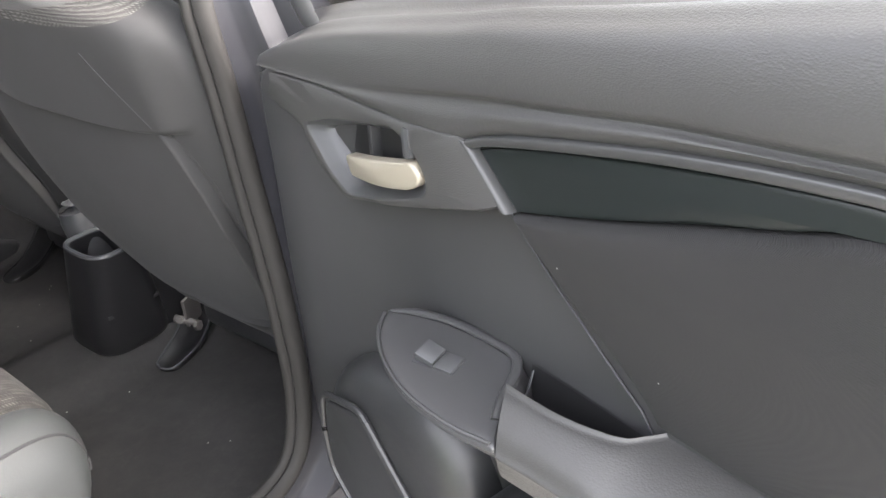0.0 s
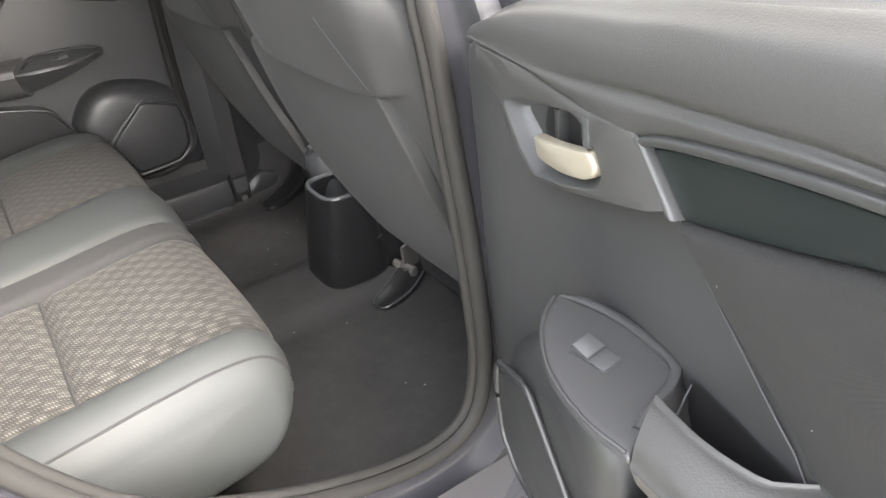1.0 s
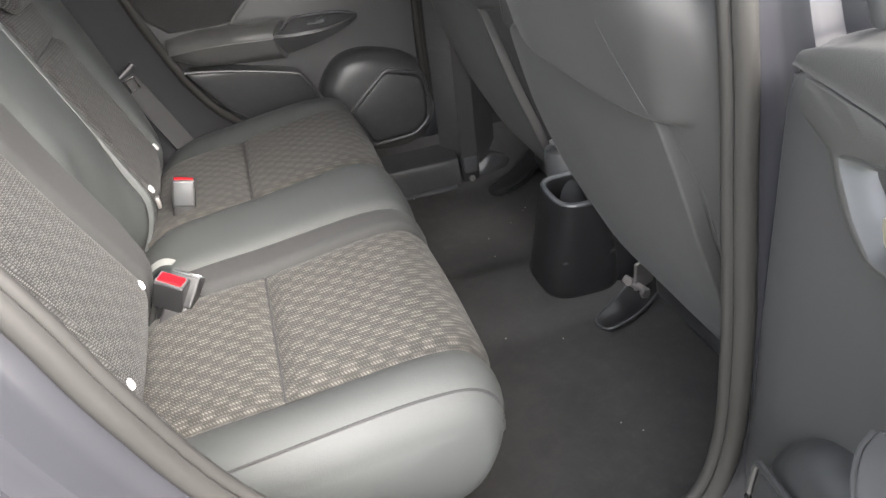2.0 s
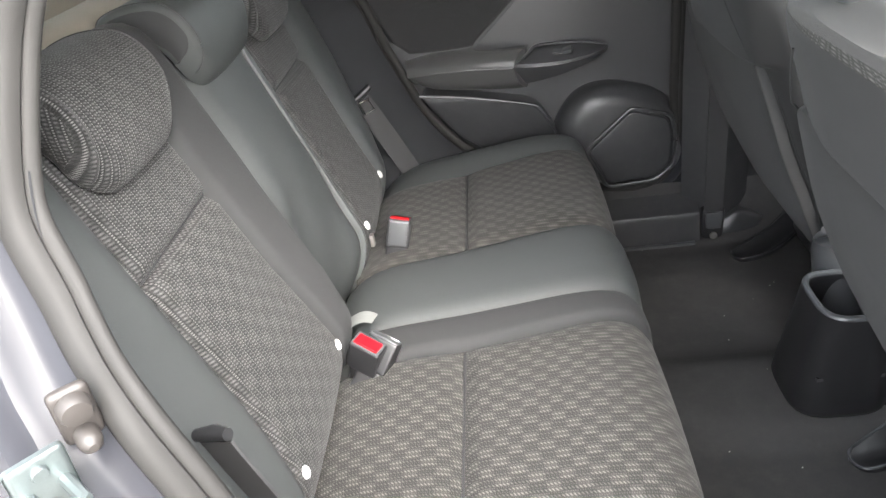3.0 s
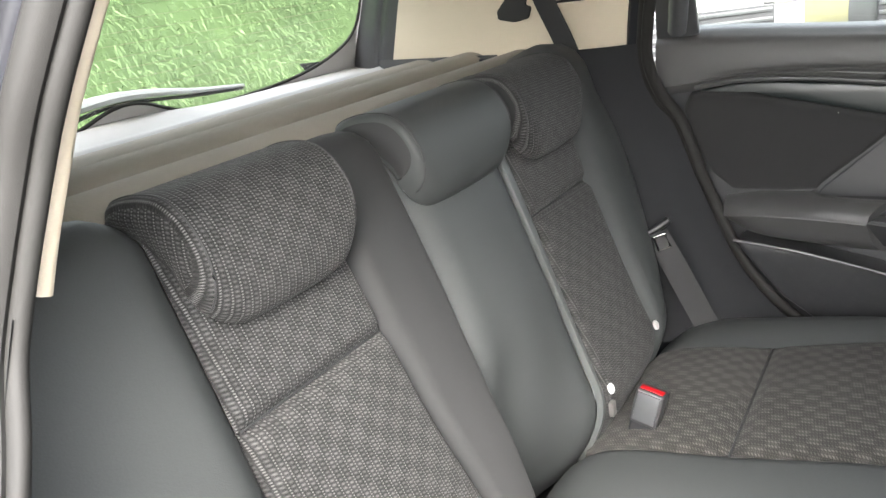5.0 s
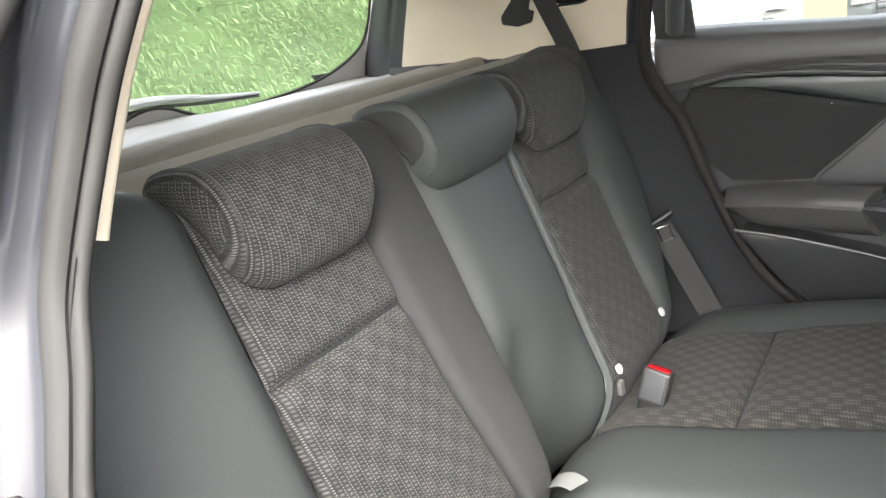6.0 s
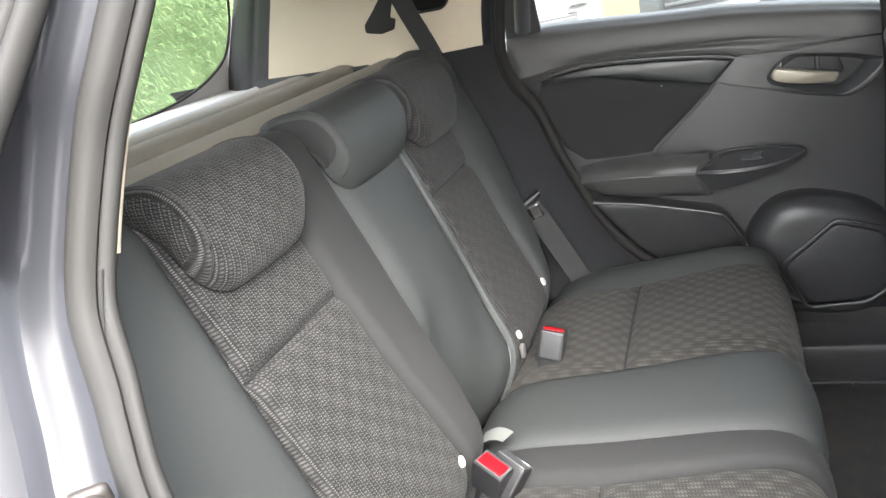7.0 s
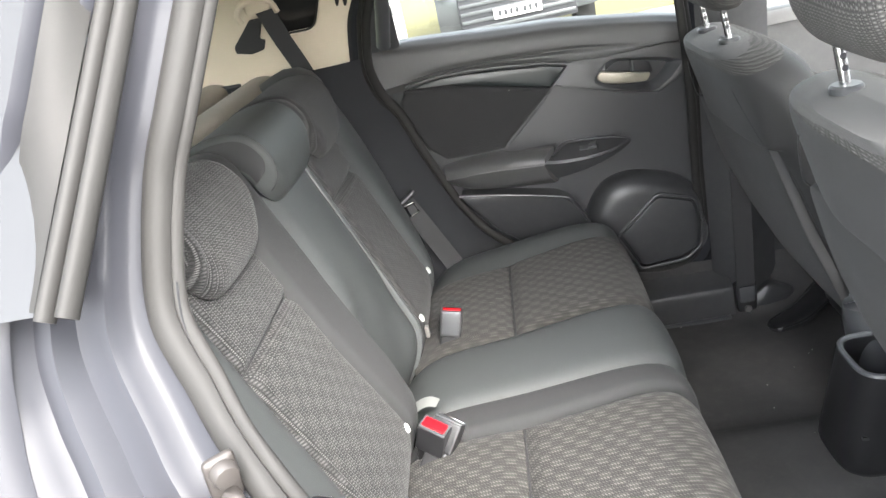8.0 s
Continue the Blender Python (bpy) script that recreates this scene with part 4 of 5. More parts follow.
def cushion_side(y_in, sgn, parent):
    """The rounded outer bolster and the side of a cushion, from the insert's edge outwards."""
    def at(k, t):
        a = k * math.pi / 2
        lift = 0.030 * math.sin(k ** 0.76 * math.pi) ** 1.3 * max(0.0, math.sin(min(1.0, t / 0.70) * math.pi)) ** 1.5
        p, n = profile_at(t, 0.009 - lift)
        core = Vector((min(0.34, max(0.04, p.x)), 0, 0.545))
        p = p + (core - p).normalized() * 0.04 * (1 - math.cos(a))
        return Vector((p.x, lerp(y_in(t), y_in(0.35) + sgn * 0.116, math.sin(a)), p.z))
    ks = [i / 12 for i in range(13)]
    tt = steps(0, 1, 48)
    cut = 7
    part("outer_bolster", sheet(at, ks[:cut + 1], tt), LEATHER, parent, "smooth black leatherette bolster")
    part("side_piping", tube([at(ks[cut], t) for t in steps(0.02, 0.62, 40)], 0.0022, 6), TRIM_CLOTH, parent)
    # the side runs on from the bolster's rim over the end of the cushion
    cap = bmesh.new()
    rows = [[cap.verts.new(at(k, t)) for t in tt] for k in ks[cut:]]
    ring = [v.co.copy() for v in rows[-1]]
    c = sum(ring, Vector()) / len(ring) + Vector((0, sgn * 0.006, 0))
    for f, b in ((0.12, 0.3), (0.25, 0.5), (0.5, 0.8), (0.75, 0.95)):
        rows.append([cap.verts.new(Vector((lerp(p.x, c.x, f), p.y + sgn * 0.006 * b, lerp(p.z, c.z, f)))) for p in ring])
    for p, q in zip(rows, rows[1:]):
        for i in range(len(ring)):
            m = (i + 1) % len(ring)
            cap.faces.new((p[i], p[m], q[m], q[i]))
    mid = cap.verts.new(c)
    for i in range(len(ring)):
        cap.faces.new((rows[-1][i], rows[-1][(i + 1) % len(ring)], mid))
    part("side_panel", cap, LEATHER, parent, "smooth black leatherette side", sharp=70)


T_SEAM = 0.262
c_a = along((0.0, -0.475), (0.2, -0.475), (0.45, -0.47), (1.0, -0.50))
c_b = along((0.0, -0.15), (0.25, -0.145), (0.48, -0.115), (1.0, -0.115))
c_split = along((0.0, -0.07), (0.2, -0.062), (0.48, -0.042), (1.0, -0.04))
c_mid = along((0.0, 0.125), (0.2, 0.14), (0.48, 0.186), (1.0, 0.19))
c_far = along((0.0, 0.47), (0.2, 0.485), (0.46, 0.545), (1.0, 0.55))
near_cushion = thing("rear_cushion", (0.2, -0.3, 0.43), "rear seat cushion in patterned grey woven cloth with black bolsters", "car seat", "rear seats")
part("rear_insert", cushion_panel(c_a, c_b, 0.0, T_SEAM, 0.006, 0.010, (0, 1), kv=0.12), CLOTH, near_cushion, "patterned grey woven cloth")
part("front_insert", cushion_panel(c_a, c_b, T_SEAM, 1.0, 0.008, 0.010, (1, 0), kv=0.03, nv=70), CLOTH, near_cushion, "patterned grey woven cloth")
part("inner_bolster", cushion_panel(c_b, c_split, 0.0, 1.0, 0.010, 0.013, ku=0.15), TRIM_CLOTH, near_cushion, "smooth dark grey bolster")
cushion_side(c_a, -1, near_cushion)
wide_cushion = thing("rear_cushion", (0.2, 0.28, 0.43), "wide rear cushion with leatherette middle and patterned cloth seat", "car seat", "rear seats")
part("middle_panel", cushion_panel(c_split, c_mid, 0.0, 1.0, 0.014, 0.012, ku=0.12), LEATHER, wide_cushion, "smooth black leatherette middle panel")
part("rear_insert", cushion_panel(c_mid, c_far, 0.0, T_SEAM, 0.006, 0.010, (0, 1), kv=0.12), CLOTH, wide_cushion, "patterned grey woven cloth")
part("front_insert", cushion_panel(c_mid, c_far, T_SEAM, 1.0, 0.008, 0.010, (1, 0), kv=0.03, nv=70), CLOTH, wide_cushion, "patterned grey woven cloth")
cushion_side(c_far, 1, wide_cushion)


for ya, yb, parent in ((c_a, c_b, near_cushion), (c_mid, c_far, wide_cushion)):
    p, n = profile_at(T_SEAM)
    part("seam", tube([Vector((p.x, lerp(ya(T_SEAM), yb(T_SEAM), t), p.z)) - n * 0.0085 for t in steps(0.01, 0.99, 12)], 0.0020, 6), WEBBING, parent, "dark sewn seam")


def headrest(yc, half, mat, label, side_mat, tip=0.364):
    """A saddle-shaped headrest that hooks over the top of the backrest."""
    top = thing("headrest", (-0.2, yc, 1.1), label, "headrest", "rear headrests")
    # closed outline in (h, s): front tongue, crown, rear edge and hollow underside
    prof = [(0.012, tip), (0.030, tip + 0.006), (0.047, 0.400 + (tip - 0.364) * 0.5), (0.056, 0.445), (0.053, 0.483), (0.036, 0.510), (0.004, 0.526), (-0.028, 0.533), (-0.054, 0.532), (-0.067, 0.520), (-0.054, 0.506), (-0.028, 0.495), (-0.008, 0.47), (0.002, 0.43), (0.004, 0.385)]

    closed = [(a, b, 0) for a, b in prof] + [(*prof[0], 0)]
    rim_r, corner_r = 0.0095, 0.050

    def raised(u, s):
        """How much the tongue's lower edge rises towards its rounded corners."""
        low = min(1.0, max(0.0, (0.465 - s) / 0.085))
        cut = max(0.0, abs(u) * half - (half - corner_r)) / corner_r
        return (corner_r * (1 - math.sqrt(max(0.0, 1 - 0.98 * cut * cut))) + 0.006 * u * u) * low

    def at(u, v):
        # u across from -1 to 1, v round the outline; the ends are rounded off and the tongue's corners cut round
        p = curve_at(closed, v % 1.0)
        d = curve_at(closed, (v + 0.004) % 1.0) - curve_at(closed, (v - 0.004) % 1.0)
        inward = Vector((-d.y, d.x)).normalized()
        y = abs(u) * half
        over = max(0.0, y - (half - rim_r)) / rim_r
        inset = rim_r * (1 - math.sqrt(max(0.0, 1 - over * over)))
        h, s = p.x + inward.x * inset, p.y + inward.y * inset
        s += raised(u, s)
        back = max(0.0, -h - 0.03)
        return BACK_AT(yc + u * half * (1.0 - 2.5 * back), s, h)

    def BACK_AT(y, s, h):
        return Vector((0, y, 0.70)) + BACK_D * s + BACK_N * h

    end = 1 - corner_r / half
    side = [end + (1 - end) * math.sin(a * math.pi / 2 / 14) for a in range(1, 15)]
    us = [-u for u in reversed(side)] + steps(-end, end, 12) + side
    vs = [i / 60 for i in range(60)]
    girth = [0.0]
    for k in range(60):
        girth.append(girth[-1] + (at(0, (k + 1) / 60) - at(0, k / 60)).length)

    def uv(u, v):
        # the weave keeps its straight rows across the rounded corners
        return (girth[round(v * 60)] + (raised(u, curve_at(closed, v % 1.0).y) if v < 0.5 else 0.0), u * half)

    bm = sheet(at, us, vs, uv=uv, close_v=True)
    part("cover", bm, mat, top)
    # each side is closed from the crown across to the hollow, and swells a little
    for sgn in (-1, 1):
        def side_at(k, w):
            p = at(sgn, 0.6 * (1 - k)).lerp(at(sgn, (0.6 + 0.4 * k) % 1.0), w)
            return p + Vector((0, sgn * 0.004 * math.sin(w * math.pi) * math.sin(k * math.pi) ** 0.5, 0))
        part("side_gusset", sheet(side_at, steps(0, 1, 36), steps(0, 1, 6), uv=lambda k, w: (side_at(k, w).z * 1.1, side_at(k, w).x)), side_mat, top)
        part("side_seam", tube([at(sgn * (1 - 0.9 * rim_r / half), v) for v in steps(0.03, 0.58, 40)], 0.0013, 6), WEBBING, top, "sewn edge seam")
    return top


headrest(-0.286, 0.110, RIB_CLOTH, "saddle-shaped rear headrest in grey woven cloth", RIB_CLOTH, 0.374)
headrest(0.075, 0.125, LEATHER, "saddle-shaped rear headrest in black leatherette", TRIM_CLOTH, 0.382)
headrest(0.352, 0.118, RIB_CLOTH, "saddle-shaped rear headrest in grey woven cloth with dark sides", TRIM_CLOTH)


# ---- belts and buckles ----
def slim_buckle(face, along_face, normal, label, button=True):
    """A slim black buckle with its pressing face on top; face is the middle of that face."""
    face, y, z = Vector(face), Vector(along_face).normalized(), Vector(normal).normalized()
    x = y.cross(z).normalized()
    z = x.cross(y)
    m = Matrix((x, y, z)).transposed().to_4x4()
    m.translation = face - z * 0.060
    b = thing("belt_buckle", (*m.translation, 0, 0, 0), label, "seat belt", "belt buckles")
    part("body", block((-0.0150, -0.0245, 0.006), (0.0150, 0.0245, 0.0575), 0.004, turn=m, seg=3), BIN_PLASTIC, b)
    part("stalk", block((-0.011, -0.019, -0.045), (0.011, 0.019, 0.010), 0.005, turn=m, seg=3), BIN_PLASTIC, b)
    part("frame", block((-0.0135, -0.0230, 0.0560), (0.0135, 0.0230, 0.0592), 0.0015, turn=m), SMOOTH_PLASTIC, b, "satin buckle rim")
    if button:
        part("button", block((-0.0085, -0.0195, 0.0580), (0.0112, 0.0195, 0.0622), 0.0022, turn=m, seg=3), RED, b, "red release button")
    part("slot", block((-0.0120, -0.0180, 0.0588), (-0.0095, 0.0180, 0.0600), 0.0005, turn=m), INK if button else CHROME, b)
    return b


def upright_buckle(base, turn, label):
    """A flat grey buckle standing up, with its red button along the top."""
    b = thing("belt_buckle", (*base, 0, 0, 0), label, "seat belt", "belt buckles")
    m = Matrix.Translation(base) @ Euler([radians(a) for a in turn]).to_matrix().to_4x4()
    part("body", block((-0.016, -0.022, 0.0), (0.016, 0.022, 0.056), 0.005, turn=m, seg=3), PLASTIC, b)
    part("stalk", block((-0.012, -0.021, -0.05), (0.012, 0.021, 0.004), 0.005, turn=m, seg=3), BIN_PLASTIC, b)
    part("face_plate", block((-0.018, -0.017, 0.006), (-0.0135, 0.017, 0.052), 0.001, turn=m), SMOOTH_PLASTIC, b, "satin grey face")
    part("button", block((-0.010, -0.018, 0.053), (0.002, 0.018, 0.058), 0.001, turn=m), RED, b, "red release button")
    return b


slim_buckle((0.0495, -0.180, 0.698), (0.0385, -0.0178, -0.0168), (0.316, -0.19, 0.929), "black belt buckle with red button between cushion and backrest")
slim_buckle((0.0720, -0.152, 0.686), (0.0385, -0.0178, -0.0168), (0.25, 0.50, 0.80), "second black belt buckle leaning beside the first", False)
upright_buckle((0.052, 0.192, 0.648), (14, 10, 90), "grey belt buckle with red button edge, standing upright")
label = thing("care_label", (0.03, -0.10, 0.66), "white fabric label poking out of the seat joint", "label")
part("tag", sheet(lambda u, v: Vector((lerp(0.0, 0.045, u), lerp(-0.118, -0.062, v), 0.674 - 0.008 * v + 0.018 * math.sin(u * 2.2) - 0.014 * v * u)), steps(0, 1, 8), steps(0, 1, 6)), LABEL_CLOTH, label)
latch = part("anchor_tongue", block((0.008, 0.158, 0.668), (0.016, 0.172, 0.692), 0.002), STEEL, None)
tagged(latch, "small steel belt tongue beside the buckle", "seat belt")

belt = thing("rear_seat_belt", (-0.1, 0.6, 0.8), "dark rear seat belt hanging from the pillar", "seat belt")
part("shoulder_strap", ribbon([curve_at([(-0.236, 0.560, 1.325), (-0.222, 0.579, 1.262), (-0.202, 0.600, 1.19), (-0.185, 0.612, 1.12)], t) for t in steps(0, 1, 12)], Vector((0.95, 0, 0.1)), 0.042, 0.0025), WEBBING, belt)
part("lap_strap", ribbon([curve_at([(-0.034, 0.560, 0.822), (-0.012, 0.565, 0.775), (0.016, 0.572, 0.71), (0.05, 0.580, 0.63)], t) for t in steps(0, 1, 10)], Vector((0.85, 0.42, 0.30)), 0.046, 0.002), WEBBING, belt)
part("tongue", tube([(-0.036, 0.550, 0.818), (-0.016, 0.560, 0.823), (-0.008, 0.564, 0.796), (-0.028, 0.554, 0.790), (-0.036, 0.550, 0.818)], 0.0028, 8, caps=False), CHROME, belt, "chrome belt tongue")
part("tongue_grip", tube([(-0.047, 0.546, 0.826), (-0.028, 0.555, 0.836), (-0.008, 0.563, 0.850)], [0.006, 0.008, 0.007], 10), BIN_PLASTIC, belt)
part("guide", pillow(rounded([(-0.286, 1.312), (-0.255, 1.312), (-0.279, 1.266), (-0.267, 1.262), (-0.279, 1.240), (-0.311, 1.235), (-0.346, 1.244), (-0.344, 1.260), (-0.313, 1.287)], 0.005), lambda u, v, h: Vector((u, pillar_y(v) - 0.004 - h, v)), 0.001, 0.004, 0.002), WEBBING, belt, "belt webbing running down into its slot")
part("guide_ring", tube([curve_at([(-0.296, 0.566, 1.308), (-0.299, 0.556, 1.328), (-0.280, 0.547, 1.348), (-0.246, 0.545, 1.352), (-0.216, 0.549, 1.342), (-0.209, 0.560, 1.318)], t) for t in steps(0, 1, 16)], 0.0065, 10), BEIGE, belt, "beige belt ring")
part("ring_mount", pillow(rounded([(-0.282, 1.318), (-0.222, 1.325), (-0.225, 1.365), (-0.285, 1.365)], 0.012), lambda u, v, h: Vector((u, pillar_y(v) - 0.022 - h, v)), 0.004, 0.02, 0.006), BEIGE, belt, "beige cover of the belt anchor")

near_belt = thing("rear_seat_belt", (0.02, -0.565, 0.7), "dark lap belt lying between near backrest and door", "seat belt")
part("lap_strap", ribbon([curve_at([(-0.012, -0.562, 0.884), (0.004, -0.566, 0.846), (0.026, -0.568, 0.79), (0.052, -0.568, 0.72), (0.07, -0.566, 0.64)], t) for t in steps(0, 1, 14)], Vector((0.85, -0.42, 0.30)), 0.046, 0.003), WEBBING, near_belt)
part("tongue_grip", tube([(-0.034, -0.552, 0.884), (-0.012, -0.560, 0.892), (0.006, -0.570, 0.898)], [0.006, 0.008, 0.006], 10), BIN_PLASTIC, near_belt)

# ---- the rear doors: one design, closed on the far side, open on the near side ----
HINGE = Vector((0.75, -0.74, 0.0))


def rear_door(sgn, label):
    """A rear door as it stands when closed. sgn: +1 the far side, -1 the camera's side. w: inward from the panel's plane."""
    door = thing("rear_door", (HINGE.x, -HINGE.y * sgn, 0.45), label, "car door", "rear doors")

    def D(x, w, z):
        # the open door's upper rear hangs a little higher
        if sgn < 0:
            z += 0.020 * min(1.0, max(0.0, (0.44 - x) / 0.34)) * min(1.0, max(0.0, (z - 0.96) / 0.08))
        return Vector((x, sgn * (0.69 - w), z))

    front = 0.786 if sgn < 0 else 0.705
    outline = rounded([(front, 1.040), (front - 0.06, 1.06), (0.60, 1.085), (0.30, 1.11), (-0.060, 1.14), (-0.064, 1.09), (-0.05, 1.0), (-0.012, 0.88), (0.05, 0.76), (0.12, 0.655), (0.24, 0.56), (0.42, 0.48), (0.60, 0.448), (front - 0.035, 0.46), (front - 0.001, 0.54)], 0.03, 3)
    part("carrier", pillow(outline, lambda u, v, h: D(u, -0.036 + (0.030 if sgn < 0 else 0.0) * min(1, max(0, (u - 0.58) / 0.18)) ** 1.5 + h, v), 0.004, 0.10, 0.010), DOOR_PLASTIC, door, "smooth dark plastic door panel")
    part("outer_skin", pillow(outline, lambda u, v, h: D(u, -0.125 - h - 0.03 * (1.15 - v), v), 0.01, 0.02, 0.01), PAINT, door, "grey painted outer skin")

    # upper pad: a band over the handle, a crease that deepens towards the rear, and a broad roll back to the glass
    pad_low = along((-0.048, 1.072), (0.0, 1.076), (0.05, 1.082), (0.10, 1.087), (0.145, 1.086), (0.21, 1.082), (0.30, 1.072), (0.39, 1.058), (0.418, 1.049), (0.46, 1.044), (0.582, 1.046), (0.647, 1.047), (0.721, 1.046), (0.80, 1.042))
    pad_top = along((-0.048, 1.172), (0.02, 1.170), (0.30, 1.148), (0.38, 1.143), (0.48, 1.130), (0.66, 1.10), (0.75, 1.073), (0.80, 1.052))
    crease = along((-0.048, 1.078), (0.0, 1.083), (0.05, 1.089), (0.103, 1.093), (0.215, 1.0925), (0.303, 1.087), (0.424, 1.079), (0.54, 1.063), (0.62, 1.055), (0.80, 1.045))

    def pad(u, v):
        zl, zt = pad_low(u), pad_top(u)
        zc = crease(u)
        k = min(1, max(0.0, (0.62 - u) / 0.2)) * min(1, max(0.0, u / 0.1))
        sec = [(-0.024, zl - 0.014), (-0.0145, zl - 0.003), (-0.010, zl + 0.003), (-0.0085, lerp(zl, zc, 0.6)), (-0.0095 - 0.005 * k, zc), (-0.0105 + 0.001 * k, lerp(zc, zt, 0.12)), (-0.011 + 0.002 * k, lerp(zc, zt, 0.36)),
            (-0.013 + 0.001 * k, lerp(zc, zt, 0.62)), (-0.018, lerp(zc, zt, 0.84)), (-0.030, zt - 0.002), (-0.048, zt + 0.006), (-0.085, zt + 0.009)]
        p = curve_at([(w, z, 0) for w, z in sec], v)
        return D(u, p.x, p.y)

    part("upper_pad", sheet(pad, steps(front - 0.002, -0.060, 70), steps(0, 1, 50)), SOFT_PAD, door, "leather-grained upper door pad")

    bezel = rounded([(front - 0.004, 1.043), (0.647, 1.049), (0.582, 1.048), (0.50, 1.046), (0.44, 1.050), (0.416, 1.052), (0.364, 1.001), (0.44, 0.979), (0.53, 0.951), (0.617, 0.932), (0.668, 0.959), (0.700, 1.000), (front - 0.004, 1.010)], 0.010, 3)
    hollow = rounded([(0.684, 1.001), (0.625, 1.019), (0.514, 1.037), (0.482, 1.021), (0.464, 0.996), (0.472, 0.980), (0.542, 0.956), (0.606, 0.941), (0.643, 0.960)], 0.012, 4)
    hc = Vector((0.57, 0.993))

    def reach_of(poly, a):
        """How far an outline lies from the hollow's middle in one direction."""
        d, best = Vector((math.cos(a), math.sin(a))), 0.0
        for p, q in zip(poly, list(poly[1:]) + [poly[0]]):
            p, e = Vector((p[0], p[1])) - hc, Vector((q[0], q[1])) - Vector((p[0], p[1]))
            den = d.x * e.y - d.y * e.x
            if abs(den) > 1e-9:
                k, m = (p.x * e.y - p.y * e.x) / den, (p.x * d.y - p.y * d.x) / den
                if k > best and -1e-6 <= m <= 1 + 1e-6:
                    best = k
        return best

    angles = [2 * math.pi * k / 120 for k in range(120)]
    far, near = [reach_of(bezel, a) for a in angles], [reach_of(hollow, a) for a in angles]

    def rings(levels):
        rim = bmesh.new()
        rows = []
        for fn, w in levels:
            rows.append([rim.verts.new(D(hc.x + fn(i) * math.cos(a), w, hc.y + fn(i) * math.sin(a))) for i, a in enumerate(angles)])
        for p, q in zip(rows, rows[1:]):
            for i in range(120):
                j = (i + 1) % 120
                rim.faces.new((p[i], p[j], q[j], q[i]))
        return rim, rows

    rim, _ = rings([(lambda i: far[i], -0.05), (lambda i: far[i], -0.014), (lambda i: max(near[i], far[i] - 0.002), -0.0095), (lambda i: max(near[i] + 0.001, far[i] - 0.006), -0.008),
        (lambda i: max(near[i] + 0.0005, lerp(near[i], far[i], 0.15)), -0.0075), (lambda i: near[i], -0.0085)])
    bez = part("handle_bezel", rim, SOFT_PAD, door, "dark grained handle surround")
    dish, rows = rings([(lambda i: near[i], -0.0085), (lambda i: near[i] * 0.94, -0.0125), (lambda i: near[i] * 0.84, -0.018), (lambda i: near[i] * 0.74, -0.026), (lambda i: near[i] * 0.68, -0.040)])
    dish.faces.new(rows[-1])
    part("handle_dish", dish, SMOOTH_PLASTIC, bez, "dished handle recess")
    paddle = rounded([(0.603, 0.986), (0.545, 0.999), (0.482, 1.012), (0.471, 0.996), (0.486, 0.984), (0.53, 0.974), (0.592, 0.968)], [0.006, 0.02, 0.006, 0.010, 0.010, 0.02, 0.006], 4)
    part("door_handle", pillow(paddle, lambda u, v, h: D(u, -0.006 + h + 0.006 * math.sin((u - 0.47) / 0.13 * math.pi), v), 0.002, 0.012, 0.004, most=0.008), HANDLE, door, "champagne silver inner door handle")
    # a flat black plate puts the hollow's shade into colour
    hole = rounded([(0.612, 0.984), (0.600, 1.016), (0.53, 1.031), (0.492, 1.022), (0.478, 0.985), (0.55, 0.972)], 0.008, 3)
    part("handle_hollow_shade", pillow(hole, lambda u, v, h: D(u, -0.024 + h, v), 0.0, 0.010, 0.001), BIN_PLASTIC, bez, "black plate for the shade in the hollow behind the handle")
    part("handle_stem", block(D(0.565, -0.030, 0.985) - Vector((0.008, 0.004, 0.0)), D(0.565, -0.017, 1.026) + Vector((0.0, 0.004, 0.0)), 0.003), PLASTIC, bez)
    part("lock_lever", block(D(0.498, -0.038, 1.012) - Vector((0.012, 0.004, 0)), D(0.498, -0.010, 1.042) + Vector((0.0, 0.004, 0)), 0.004), SMOOTH_PLASTIC, bez, "grey lock lever")

    # the inlay lies in a broad satin frame with a groove below it
    band_top = along((0.0, 1.072), (0.04, 1.079), (0.10, 1.085), (0.145, 1.084), (0.21, 1.080), (0.30, 1.070), (0.39, 1.056), (0.418, 1.047))
    inlay_low = along((0.0, 1.062), (0.012, 1.063), (0.096, 1.060), (0.146, 1.047), (0.209, 1.033), (0.302, 1.0125), (0.366, 0.999))

    def frame_band(x, k):
        w, dz = curve_at([(-0.016, 0.0005, 0), (-0.0105, -0.001, 0), (-0.009, -0.0035, 0), (-0.0105, -0.0085, 0), (-0.014, -0.0095, 0), (-0.020, -0.010, 0)], k)[:2]
        return D(x, w, band_top(x) + dz)

    part("inlay_edge", sheet(frame_band, steps(0.012, 0.412, 40), steps(0, 1, 15)), INLAY_EDGE, door, "satin grey frame along the inlay")

    def front_band(z, k):
        x = lerp(0.366, 0.414, (z - 0.999) / 0.048)
        w, dx = curve_at([(-0.016, 0.006, 0), (-0.0095, 0.005, 0), (-0.0085, 0.001, 0), (-0.011, -0.003, 0), (-0.020, -0.005, 0)], k)[:2]
        return D(x + dx, w, z)

    part("inlay_edge", sheet(front_band, steps(0.999, 1.0475, 12), steps(0, 1, 12)), INLAY_EDGE, door)
    panel = [(x, band_top(x) - 0.0115) for x in steps(0.404, 0.03, 22)] + [(x, inlay_low(x)) for x in steps(0.02, 0.362, 20)]
    part("inlay", pillow(panel, lambda u, v, h: D(u, -0.0165 + h, v), 0.002, 0.02, 0.005), INLAY, door, "dark green-grey satin inlay")

